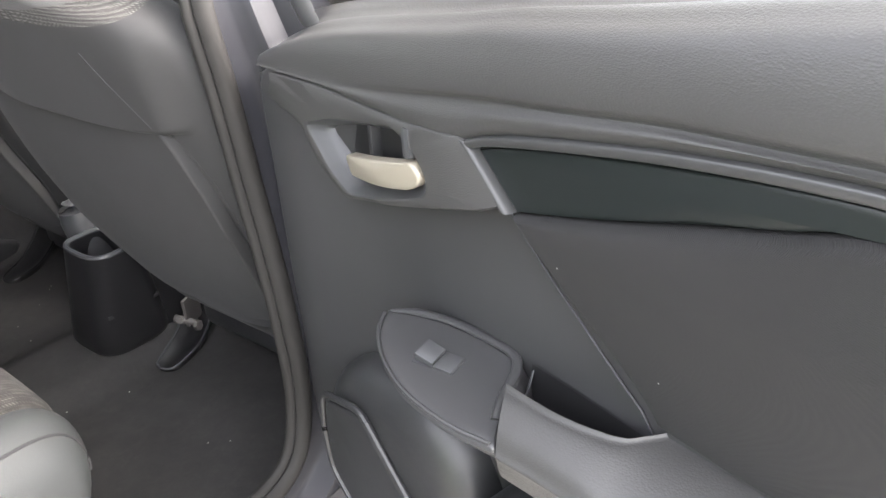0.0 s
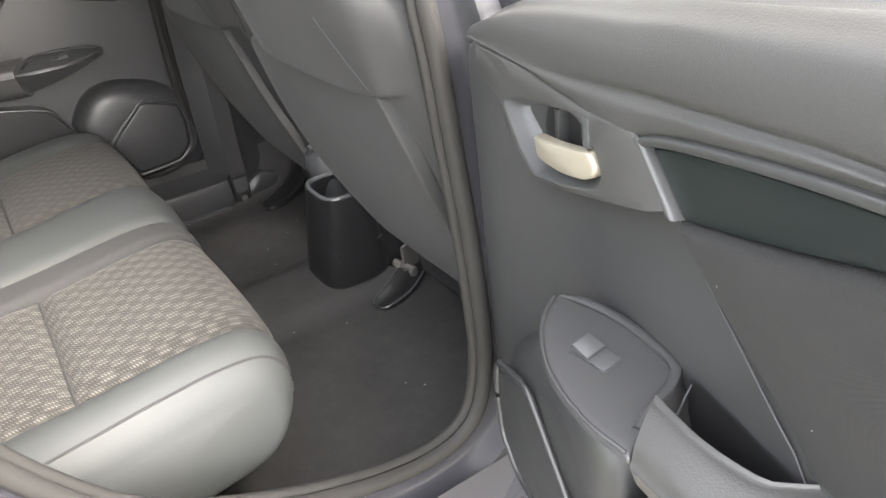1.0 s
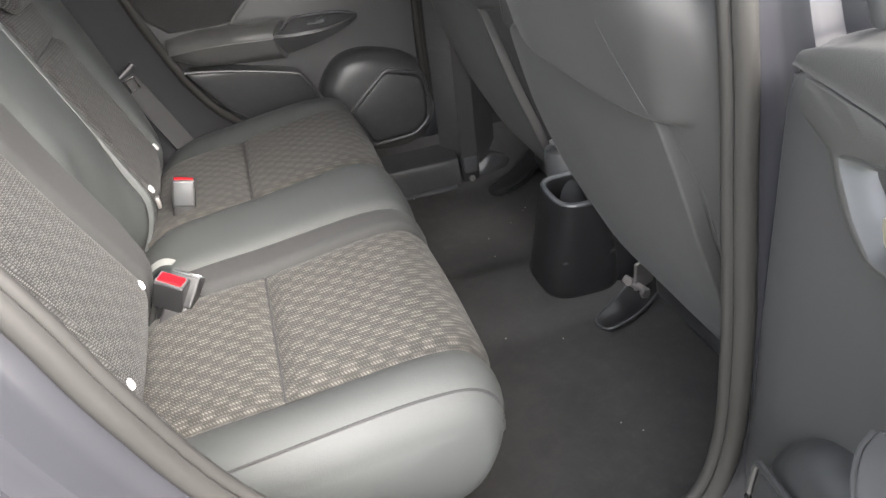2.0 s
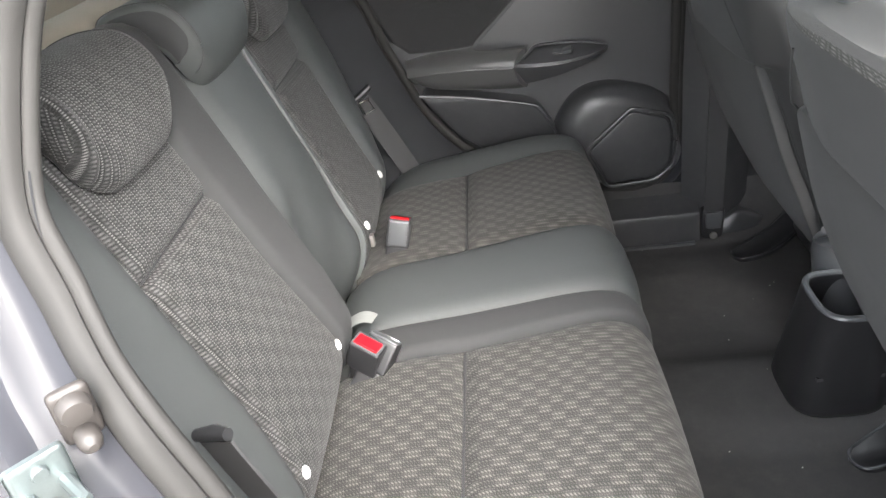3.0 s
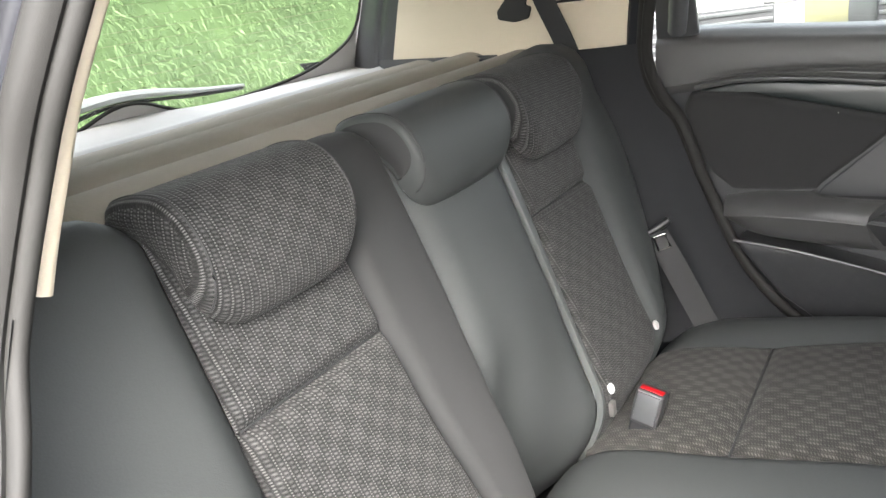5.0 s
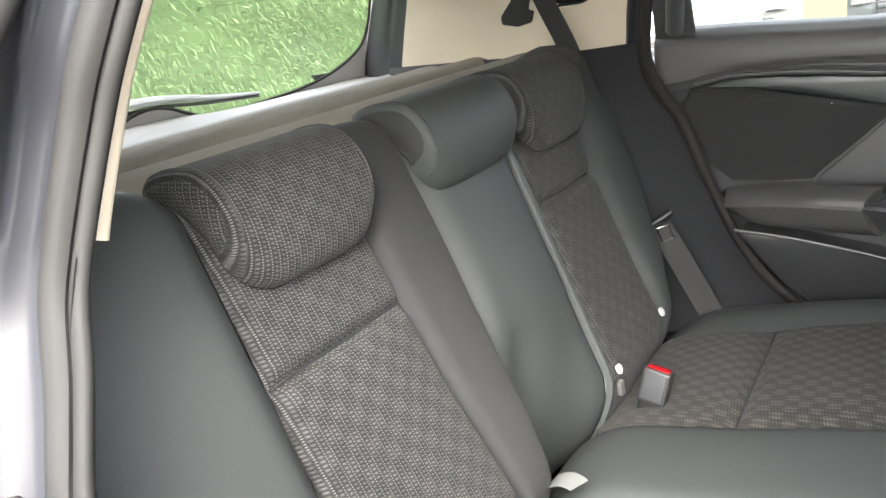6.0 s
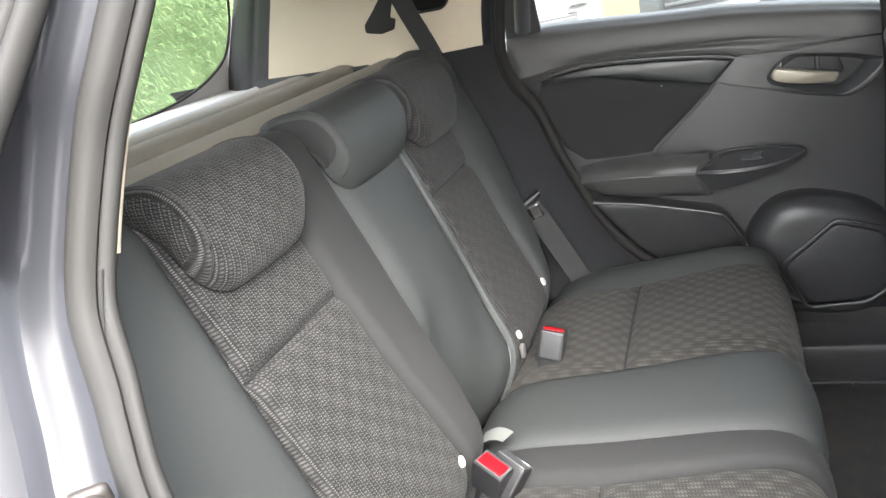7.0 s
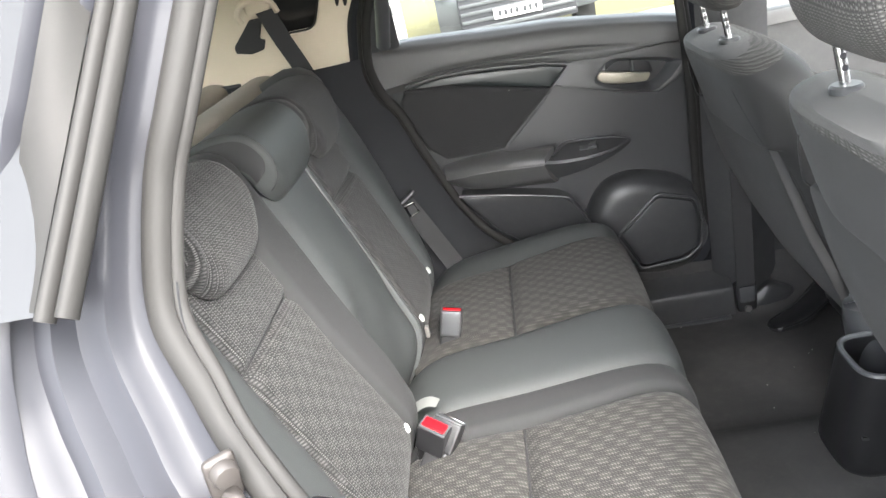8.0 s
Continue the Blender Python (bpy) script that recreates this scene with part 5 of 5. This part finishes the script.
    cloth = [(x, inlay_low(x) - 0.002) for x in steps(0.362, 0.004, 18)] + [(-0.012, 1.03), (0.0, 0.97), (0.03, 0.90), (0.07, 0.862), (0.16, 0.856), (0.228, 0.860), (0.235, 0.872), (0.252, 0.890), (0.290, 0.926), (0.318, 0.952), (0.345, 0.978)]
    part("cloth_panel", pillow(cloth, lambda u, v, h: D(u, lerp(-0.030, -0.0065, min(1, max(0, (v - 0.86) / 0.14)) ** 1.3) + h, v), 0.004, 0.03, 0.016), DOOR_CLOTH, door, "dark ribbed cloth door insert")
    part("cloth_bead", tube([D(x, lerp(-0.031, -0.018, (z - 0.86) / 0.14), z) for x, z in ((0.226, 0.855), (0.238, 0.873), (0.257, 0.889), (0.295, 0.925), (0.323, 0.951), (0.350, 0.977), (0.368, 0.996))], 0.0012, 8), INK, door, "dark joint round the cloth")

    # armrest: pad, switch pod and pull cup
    reach = along((0.06, 0.005), (0.12, 0.035), (0.30, 0.050), (0.36, 0.054), (0.44, 0.052), (0.50, 0.040), (0.545, 0.012), (0.57, -0.02))
    inner = along((0.06, -0.045), (0.205, -0.045), (0.235, -0.005), (0.30, 0.010), (0.345, 0.011), (0.57, 0.011))
    top_z = along((0.06, 0.852), (0.15, 0.862), (0.352, 0.856), (0.45, 0.852), (0.57, 0.838))
    low_z = along((0.06, 0.805), (0.15, 0.780), (0.352, 0.768), (0.46, 0.775), (0.57, 0.815))

    def arm(x, k):
        a, b, zt, zb = inner(x), reach(x), top_z(x), low_z(x)
        zi = zt - 0.030
        sec = [(a, zb), (b - 0.034, zb), (b - 0.016, lerp(zb, zi, 0.30)), (b - 0.003, lerp(zb, zi, 0.86)), (b, zi - 0.001), (b - 0.003, zi + 0.004), (lerp(a, b, 0.8), lerp(zi, zt, 0.55)), (lerp(a, b, 0.4), zt - 0.003), (a + 0.004, zt), (a, zt - 0.004), (a, zb + 0.004)]
        p = curve_at([(w, z, 0) for w, z in sec] + [(*sec[0], 0)], k)
        return D(x - min(1.0, max(0.0, (x - 0.22) / 0.12)) * 0.75 * max(0.0, p.x - 0.012), p.x, p.y)

    ks = [i / 40 for i in range(40)]
    bm = sheet(arm, steps(0.062, 0.343, 30), ks, close_v=True)
    bm.verts.ensure_lookup_table()
    bm.faces.new(bm.verts[:40])
    bm.faces.new(bm.verts[-40:])
    part("armrest", bm, SOFT_PAD, door, "grained armrest pad")

    def pod_at(x, w, h):
        if h < -0.006:
            h = -0.006 + (h + 0.006) * lerp(1.0, 0.12, min(1.0, max(0.0, (x - 0.33) / 0.19)))
            w -= 0.75 * (-0.006 - h)
        return D(x, w, 0.847 - (w + 0.03) * 0.17 - 0.02 * max(0.0, x - 0.45) + h)

    leaf = rounded([(0.535, 0.003), (0.505, -0.014), (0.465, -0.026), (0.42, -0.033), (0.378, -0.034), (0.356, -0.018), (0.343, 0.012), (0.330, 0.032), (0.313, 0.053), (0.36, 0.066), (0.425, 0.067), (0.478, 0.052), (0.516, 0.028)],
        [0.006, 0.02, 0.02, 0.02, 0.012, 0.012, 0.01, 0.01, 0.004, 0.02, 0.02, 0.02, 0.015], 4)
    part("switch_pod", pillow(leaf, pod_at, 0.0, 0.066, 0.005, most=0.012), DOOR_PLASTIC, door, "satin grey switch pod")
    rim = [pod_at(*curve_at([(0.526, 0.004, 0.001), (0.502, -0.009, 0.002), (0.465, -0.021, 0.002), (0.42, -0.028, 0.002), (0.380, -0.029, 0.002), (0.361, -0.015, 0.002), (0.348, 0.012, 0.0015), (0.335, 0.032, 0.0)], t)) for t in steps(0, 1, 40)]
    part("pod_rim", tube(rim, [0.002 + 0.003 * math.sin(min(1, k / 8) * 1.57) for k in range(41)], 10, flat=0.7), DOOR_PLASTIC, door, "raised satin pod rim")
    outer = [pod_at(*curve_at([(0.530, 0.010, 0.0), (0.512, 0.030, 0.0), (0.476, 0.050, 0.0), (0.425, 0.063, 0.0), (0.365, 0.062, 0.0), (0.320, 0.052, 0.0)], t)) for t in steps(0, 1, 30)]
    part("pod_rim", tube(outer, 0.0022, 8), DOOR_PLASTIC, door)
    # shallow liner, coloured black in place of a deep cup's shade
    well = sheet(lambda x, k: D(x, *[(-0.027, 0.854), (-0.0275, 0.80), (-0.025, 0.790), (0.012, 0.788)][k]), steps(0.353, 0.212, 8), [0, 1, 2, 3])
    part("pull_cup", well, BIN_PLASTIC, door, "black liner for the shade inside the door pull")
    part("cup_fin", tube([D(0.345, 0.0, 0.800), D(0.352, -0.028, 0.848), D(0.330, -0.032, 0.80)], 0.002, 6), SMOOTH_PLASTIC, door)
    m = Matrix.Translation(pod_at(0.428, 0.018, -0.0015)) @ Euler((radians(9.6 * sgn), radians(0), radians(-14 * sgn))).to_matrix().to_4x4()
    switch = part("window_switch", block((-0.024, -0.013, -0.004), (0.024, 0.013, 0.0015), 0.001, turn=m), INK, door, "window switch")
    part("rocker_key", block((0.001, -0.011, -0.002), (0.022, 0.011, 0.0075), 0.002, turn=m @ pose(0, 0, 0, 0, -14, 0)), SMOOTH_PLASTIC, switch)
    part("rocker_key", block((-0.022, -0.011, -0.002), (0.0, 0.011, 0.0045), 0.002, turn=m @ pose(0, 0, 0, 0, 4, 0)), SMOOTH_PLASTIC, switch)

    # map pocket and loudspeaker
    pocket = rounded([(0.088, 0.780), (0.20, 0.763), (0.340, 0.730), (0.368, 0.710), (0.405, 0.645), (0.38, 0.57), (0.27, 0.575), (0.17, 0.66)], 0.015, 4)
    part("map_pocket", pillow(pocket, lambda u, v, h: D(u, 0.034 + h - 0.22 * max(0.0, 0.76 - v), v), 0.003, 0.06, 0.007, rings=9), PLASTIC, door, "dark plastic map pocket")
    part("pocket_lip", tube([curve_at([D(0.088, 0.040, 0.783), D(0.20, 0.042, 0.766), D(0.340, 0.042, 0.733), D(0.370, 0.042, 0.713), D(0.402, 0.040, 0.65)], t) for t in steps(0, 1, 24)], 0.004, 8), PLASTIC, door)
    pod_out = rounded([(0.392, 0.60), (0.402, 0.668), (0.455, 0.736), (0.53, 0.748), (0.64, 0.716), (0.70, 0.66), (0.71, 0.52), (0.66, 0.475), (0.52, 0.468), (0.43, 0.53)], 0.04, 4)
    # same plastic as the panel; its shading is put into the darker colour
    part("speaker_pod", pillow(pod_out, lambda u, v, h: D(u, 0.022 + h, v), 0.004, 0.075, 0.052), PLASTIC, door, "bulging smooth loudspeaker housing")
    face = rounded([(0.577, 0.680), (0.665, 0.652), (0.674, 0.60), (0.668, 0.535), (0.630, 0.505), (0.52, 0.498), (0.475, 0.59)], 0.016, 4)
    part("speaker_grille", pillow(face, lambda u, v, h: D(u, 0.031 + h, v), 0.003, 0.02, 0.004), PLASTIC, door, "dark loudspeaker cover")
    loop = dense([Vector((p[0], p[1])) for p in rounded([(0.579, 0.689), (0.672, 0.660), (0.683, 0.60), (0.676, 0.53), (0.633, 0.496), (0.515, 0.489), (0.463, 0.59)], 0.016, 4)], 0.02)
    part("grille_frame", tube([D(p.x, 0.029, p.y) for p in loop + loop[:1]], 0.0045, 8), PLASTIC, door)

    # window frame and pane
    frame_pts = [(0.715, -0.055, 1.10), (0.69, 0.01, 1.25), (0.64, 0.07, 1.385), (0.55, 0.10, 1.43), (0.32, 0.11, 1.44), (0.10, 0.10, 1.41), (0.03, 0.065, 1.34), (0.006, 0.035, 1.26), (-0.018, -0.02, 1.18)]
    fb = tube([D(*curve_at(frame_pts, t)) for t in steps(0, 1, 40)], 0.018, 10)
    part("window_frame", fb, SMOOTH_PLASTIC, door, "dark window frame")
    part("corner_filler", pillow(rounded([(-0.062, 1.155), (0.020, 1.168), (0.026, 1.31), (0.0, 1.33), (-0.05, 1.25)], 0.006), lambda u, v, h: D(u, -0.025 + h + 0.45 * (v - 1.17), v), 0.0, 0.01, 0.003), SMOOTH_PLASTIC, door)
    pane = part("window_pane", sheet(lambda u, v: D(lerp(lerp(0.70, 0.61, v), lerp(-0.02, 0.05, v), u), lerp(-0.06, 0.095, v), lerp(1.07 + 0.1 * u, 1.42, v)), steps(0, 1, 8), steps(0, 1, 6)), GLASS, door, "clear window glass")
    pane.visible_shadow = False
    return door


rear_door(1, "closed rear door with dark panel, silver handle and armrest")
open_door = rear_door(-1, "open rear door with leather-grained top, silver handle and armrest")
open_door.matrix_basis = open_door.matrix_basis @ Matrix.Rotation(radians(75), 4, "Z")

# ---- front seats ----
FS_D, FS_N = Vector((-0.35, 0, 0.937)), Vector((-0.937, 0, -0.35))


BULGE = along((0.0, 0.0), (0.12, 0.028), (0.38, 0.046), (0.60, 0.030), (0.72, 0.027))


def front_at(y, s, h):
    return Vector((0.87, y, 0.45)) + FS_D * s + FS_N * (h + BULGE(s))


def front_seat(yc):
    seat = thing("front_seat", (1.0, yc, 0.35), "front car seat with smooth dark grey back and patterned cloth front", "car seat", "front seats")
    half = along((0.0, 0.20), (0.08, 0.235), (0.25, 0.275), (0.50, 0.292), (0.59, 0.292), (0.63, 0.284), (0.66, 0.262), (0.682, 0.225), (0.696, 0.17), (0.705, 0.10))
    depth = along((0.0, 0.10), (0.3, 0.13), (0.57, 0.13), (0.63, 0.125), (0.67, 0.110), (0.69, 0.085), (0.705, 0.045))
    hang = along((0.530, 0.0), (0.545, 0.015), (0.60, 0.012), (0.70, 0.0))

    def ring(s, a):
        c, d = math.cos(a), math.sin(a)
        dy = half(s) * math.copysign(abs(c) ** (2 / 3.6), c)
        dd = depth(s)
        h = -dd / 2 + dd / 2 * math.copysign(abs(d) ** (2 / 2.6), d)
        # the upper half of the back stands proud over the map pocket; the foot is cut away towards the door
        if d > 0:
            h += hang(s) * min(1.0, max(0.0, (0.21 - dy) / 0.12)) * min(1.0, max(0.0, (0.27 + dy) / 0.03))
        return front_at(yc + dy, s + 0.45 * max(0.0, -dy) * max(0.0, 1 - s / 0.35), h)

    aa = [2 * math.pi * k / 72 for k in range(72)]
    uv = lambda s, a: (a * 0.20, s)
    low = sheet(ring, steps(0.03, 0.526, 30) + steps(0.530, 0.550, 6) + steps(0.56, 0.676, 12), aa, uv=uv, close_v=True)
    low.verts.ensure_lookup_table()
    low.faces.new(low.verts[:72])
    part("seat_back", low, SEAT_BACK_CLOTH, seat)

    def shoulder_top(a):
        """The ribbed band is deep on the door's side and runs out to nothing on the other."""
        return 0.677 + 0.020 * min(1.0, max(0.0, 0.62 - 0.75 * math.cos(a)))

    part("shoulder", sheet(lambda k, a: ring(lerp(0.676, shoulder_top(a), k), a), steps(0, 1, 10), aa, uv=lambda k, a: (lerp(0.676, shoulder_top(a), k), a * 0.2), close_v=True), MESH_CLOTH, seat, "ribbed grey cloth shoulder")
    cap = sheet(lambda k, a: ring(lerp(shoulder_top(a), 0.705, k), a), steps(0, 1, 14), aa, uv=lambda k, a: (k * 0.05, a * 0.2), close_v=True)
    cap.verts.ensure_lookup_table()
    cap.faces.new(cap.verts[-72:])
    part("crown", cap, VELOUR, seat, "smooth grey velour top")
    pocket = rounded([(yc - 0.20, 0.15), (yc - 0.05, 0.085), (yc + 0.17, 0.055), (yc + 0.235, 0.25), (yc + 0.225, 0.548), (yc - 0.228, 0.548), (yc - 0.256, 0.43), (yc - 0.25, 0.28)], 0.03, 4)
    part("back_pocket", pillow(pocket, lambda u, v, h: front_at(u, v, 0.001 + h), 0.004, 0.02, 0.004, most=0.03), SEAT_BACK_CLOTH, seat, "smooth grey map pocket")
    pipe = along((0.17, 0.222), (0.28, 0.25), (0.43, 0.258), (0.54, 0.227), (0.60, 0.190), (0.645, 0.158))

    def back_face(s, dy):
        """How far the rounded back lies behind its middle line."""
        return -depth(s) / 2 * (1 - (1 - min(0.999, abs(dy) / half(s)) ** 3.6) ** (1 / 2.6)) + hang(s)

    for sgn in (-1, 1):
        part("piping", tube([front_at(yc + sgn * pipe(s), s + 0.45 * max(0.0, -sgn * pipe(s)) * max(0.0, 1 - s / 0.35) * 0.5, back_face(s, pipe(s)) - 0.0006) for s in steps(0.17, 0.645, 40)], 0.0013, 6), SEAT_BACK_CLOTH, seat, "raised seam along the side")
    part("side_bolster", tube([front_at(yc - 0.24, 0.10, -0.10), front_at(yc - 0.265, 0.3, -0.12), front_at(yc - 0.26, 0.55, -0.12), front_at(yc - 0.20, 0.64, -0.08)], [0.04, 0.055, 0.05, 0.02], 12), MESH_CLOTH, seat)
    part("side_bolster", tube([front_at(yc + 0.24, 0.10, -0.10), front_at(yc + 0.265, 0.3, -0.12), front_at(yc + 0.26, 0.55, -0.12), front_at(yc + 0.20, 0.64, -0.08)], [0.04, 0.055, 0.05, 0.02], 12), MESH_CLOTH, seat)
    part("seat_cushion", block((0.86, yc - 0.25, 0.44), (1.36, yc + 0.25, 0.60), 0.05, seg=4), MESH_CLOTH, seat)
    part("seat_base", block((0.90, yc - 0.20, 0.37), (1.30, yc + 0.20, 0.46), 0.02), PLASTIC, seat)
    for dy in (-0.17, 0.17):
        part("rail", block((0.97, yc + dy - 0.02, 0.325), (1.40, yc + dy + 0.02, 0.38), 0.006), STEEL, seat, "steel seat rail")
    for dy, lab in ((-0.075, "round headrest collar"), (0.075, "round headrest collar")):
        top = front_at(yc + dy, 0.705, -0.045)
        part("collar", disc(top - Vector((0, 0, 0.004)), (0, 0, 1), 0.019, 0.010, 20), SMOOTH_PLASTIC, seat, lab)
        bar = part("headrest_post", tube([top, top + Vector((-0.012, 0, 0.075))], 0.0065, 12), CHROME, seat, "notched chrome headrest post")
        for k in range(3):
            part("notch", disc(top + Vector((-0.004 - 0.002 * k, -0.0062, 0.026 + 0.014 * k)), (0, -1, 0), 0.004, 0.001, 8), INK, bar)
    hr_c = front_at(yc, 0.705, -0.045) + Vector((-0.02, 0, 0.145))

    def head(u, a):
        c, d = math.cos(a), math.sin(a)
        k = math.sqrt(max(0.0, 1 - abs(u) ** 5))
        return hr_c + Vector((0.045 * math.copysign(abs(c) ** 0.7, c) * (0.25 + 0.75 * k) - 0.02 * d, u * 0.125, 0.092 * math.copysign(abs(d) ** 0.65, d) * (0.45 + 0.55 * k)))
    hb = sheet(head, [-math.cos(math.pi * i / 24) for i in range(25)], [2 * math.pi * k / 32 for k in range(32)], uv=lambda u, a: (0.09 * a, u * 0.125), close_v=True)
    hb.verts.ensure_lookup_table()
    hb.faces.new(hb.verts[:32])
    hb.faces.new(hb.verts[-32:])
    part("headrest", hb, MESH_CLOTH, seat, "woven grey cloth headrest")
    return seat


near_front = front_seat(-0.352)
near_front.matrix_basis = Matrix.Translation((0, 0, 0.02)) @ near_front.matrix_basis
copy_thing(near_front, near_front.matrix_basis @ Matrix.Translation((0.04, 0.735, -0.035)))
for x, y, turn in ((0.80, -0.138, 22), (0.80, 0.527, 22)):
    foot = thing("rail_cover", (x, y, 0.33), "dark plastic seat rail cover on the carpet", "rail cover", "rail covers")
    lay = pose(x, y, 0.336, 0, 0, turn)
    out = rounded([(-0.008, -0.022), (0.06, -0.034), (0.17, -0.034), (0.17, 0.034), (0.06, 0.034), (-0.008, 0.022)], [0.020, 0.03, 0.01, 0.01, 0.03, 0.020], 6)

    def spoon(u, v, h):
        up = max(0, u - 0.035)
        return lay @ Vector((u, v, h + 0.002 + 3.2 * up ** 2 - 0.006 * max(0.0, 1 - (v / 0.03) ** 2)))

    part("cover", pillow(out, spoon, -0.003, 0.012, 0.003, most=0.008), BIN_PLASTIC, foot)
    loop = dense([Vector((p[0], p[1])) for p in out], 0.008)
    part("rim", tube([spoon(p.x, p.y, 0.001) for p in loop + loop[:1]], 0.0026, 6, caps=False), SMOOTH_PLASTIC if y < 0 else BIN_PLASTIC, foot, "paler satin rim" if y < 0 else "")
    if y < 0:
        part("hinge", tube([lay @ Vector((0.100, -0.030, 0.040)), lay @ Vector((0.100, 0.030, 0.046))], [0.007, 0.009], 12), STEEL, foot, "bare steel hinge bolt")
        part("nut", disc(lay @ Vector((0.092, -0.026, 0.040)), lay.to_3x3() @ Vector((-0.3, -1, 0.2)), 0.011, 0.009, 6), STEEL, foot)
        part("washer", disc(lay @ Vector((0.092, 0.012, 0.050)), lay.to_3x3() @ Vector((-1, -0.2, 0.5)), 0.009, 0.006, 12), STEEL, foot)
        part("hinge_plate", block((0.095, -0.004, 0.03), (0.15, 0.004, 0.095), 0.003, turn=lay), STEEL, foot)

# ---- end of the centre console with its open bin ----
console = thing("console_bin", (0.8, 0.0, 0.33), "dark plastic rear console bin standing on the carpet", "console")


def bin_ring(z, a, inset=0.0):
    t = (z - 0.335) / 0.265
    y0, y1 = lerp(-0.056, -0.108, t), lerp(0.122, 0.032, t)
    x0, x1 = lerp(0.722, 0.734, t), lerp(0.90, 0.845, t)
    inset += 0.028 * max(0.0, 1 - t / 0.12) ** 2
    cx, cy = (x0 + x1) / 2, (y0 + y1) / 2
    c, d = math.cos(a), math.sin(a)
    q = 2 / 3.4
    return Vector((cx + (cx - x0 - inset) * math.copysign(abs(c) ** q, c), cy + ((y1 - y0) / 2 - inset) * math.copysign(abs(d) ** q, d), z))


ring = [2 * math.pi * k / 48 for k in range(48)]
part("bin_wall", sheet(lambda z, a: bin_ring(z, a), [0.335, 0.337, 0.341, 0.347, 0.355, 0.367] + steps(0.40, 0.60, 10), ring, close_v=True), BIN_PLASTIC, console)
part("bin_lining", sheet(lambda z, a: bin_ring(z, a, 0.009), [0.60, 0.585, 0.555, 0.51, 0.46], ring, close_v=True), BIN_PLASTIC, console)
part("bin_floor", block((0.745, -0.075, 0.455), (0.86, 0.06, 0.462), 0.0), PLASTIC, console)
part("bin_rim", tube([bin_ring(0.60, a, 0.0045) for a in ring + ring[:1]], 0.0055, 8, caps=False), SMOOTH_PLASTIC, console, "polished bin rim")
part("console_body", block((0.87, -0.04, 0.33), (1.45, 0.10, 0.57), 0.02), BIN_PLASTIC, console)
part("console_knob", tube([(0.835, 0.066, 0.50), (0.822, 0.066, 0.57), (0.812, 0.066, 0.62), (0.808, 0.066, 0.643), (0.808, 0.066, 0.655), (0.810, 0.066, 0.660)], [0.042, 0.041, 0.038, 0.032, 0.022, 0.009], 24), SMOOTH_PLASTIC, console, "rounded dark console cap")

# ---- belt anchor at the foot of the far middle pillar ----
anchor = thing("belt_anchor", (0.77, 0.65, 0.34), "dark front belt anchor with bolt at the pillar foot", "seat belt")
part("strap", ribbon([(0.775, 0.630, 1.05), (0.772, 0.628, 0.75), (0.768, 0.626, 0.46), (0.767, 0.624, 0.40)], Vector((1, 0, 0)), 0.046, 0.003), WEBBING, anchor)
part("plate", pillow(rounded([(0.742, 0.322), (0.792, 0.322), (0.795, 0.415), (0.740, 0.415)], [0.022, 0.022, 0.008, 0.008], 5), lambda u, v, h: Vector((u, 0.622 - h, v)), 0.002, 0.02, 0.006), BIN_PLASTIC, anchor)
part("tongue", pillow(rounded([(0.749, 0.362), (0.786, 0.362), (0.789, 0.408), (0.746, 0.408)], 0.006, 3), lambda u, v, h: Vector((u, 0.617 - h, v)), 0.001, 0.004, 0.002), SMOOTH_PLASTIC, anchor)
part("bolt", disc((0.767, 0.618, 0.344), (0, -1, 0), 0.010, 0.006, 6), STEEL, anchor)
part("base", pillow(rounded([(0.735, 0.318), (0.86, 0.318), (0.90, 0.37), (0.83, 0.40), (0.74, 0.34)], 0.02, 4), lambda u, v, h: Vector((u, 0.632 - h, v)), 0.006, 0.03, 0.012), PLASTIC, anchor)

# ---- striker and rubber stop on the near jamb ----
striker = thing("door_striker", (-0.043, -0.724, 1.003), "zinc-plated door striker screwed to the jamb", "striker")
sm = pose(-0.043, -0.724, 1.003, 0, 10, -42)
part("base_plate", block((-0.006, -0.020, -0.030), (0.0, 0.020, 0.030), 0.005, turn=sm, seg=3), ZINC, striker)
part("loop", tube([sm @ Vector(p) for p in ((0.0, -0.012, 0.0), (0.025, -0.014, 0.0), (0.032, 0.0, 0.0), (0.025, 0.014, 0.0), (0.0, 0.012, 0.0))], 0.005, 8), ZINC, striker)
for dz in (-0.018, 0.018):
    part("screw", disc(sm @ Vector((0.0, 0.0, dz)), sm.to_3x3() @ Vector((1, 0, 0)), 0.006, 0.004, 10), ZINC, striker)
stop = thing("rubber_stop", (-0.024, -0.692, 1.040), "brown rubber door stop on the jamb", "door stop")
sp = pose(-0.024, -0.692, 1.040, 0, 12, -50)
part("pad", block((-0.004, -0.0135, -0.025), (0.006, 0.0135, 0.025), 0.006, turn=sp, seg=3), BROWN_RUBBER, stop)
part("button", disc(sp @ Vector((0.006, 0, 0.012)), sp.to_3x3() @ Vector((1, 0, 0)), 0.0115, 0.010, 16, dome=0.001), BROWN_RUBBER, stop)
part("button", disc(sp @ Vector((0.006, 0, -0.016)), sp.to_3x3() @ Vector((1, 0, 0)), 0.0085, 0.014, 16, dome=0.003), BROWN_RUBBER, stop)
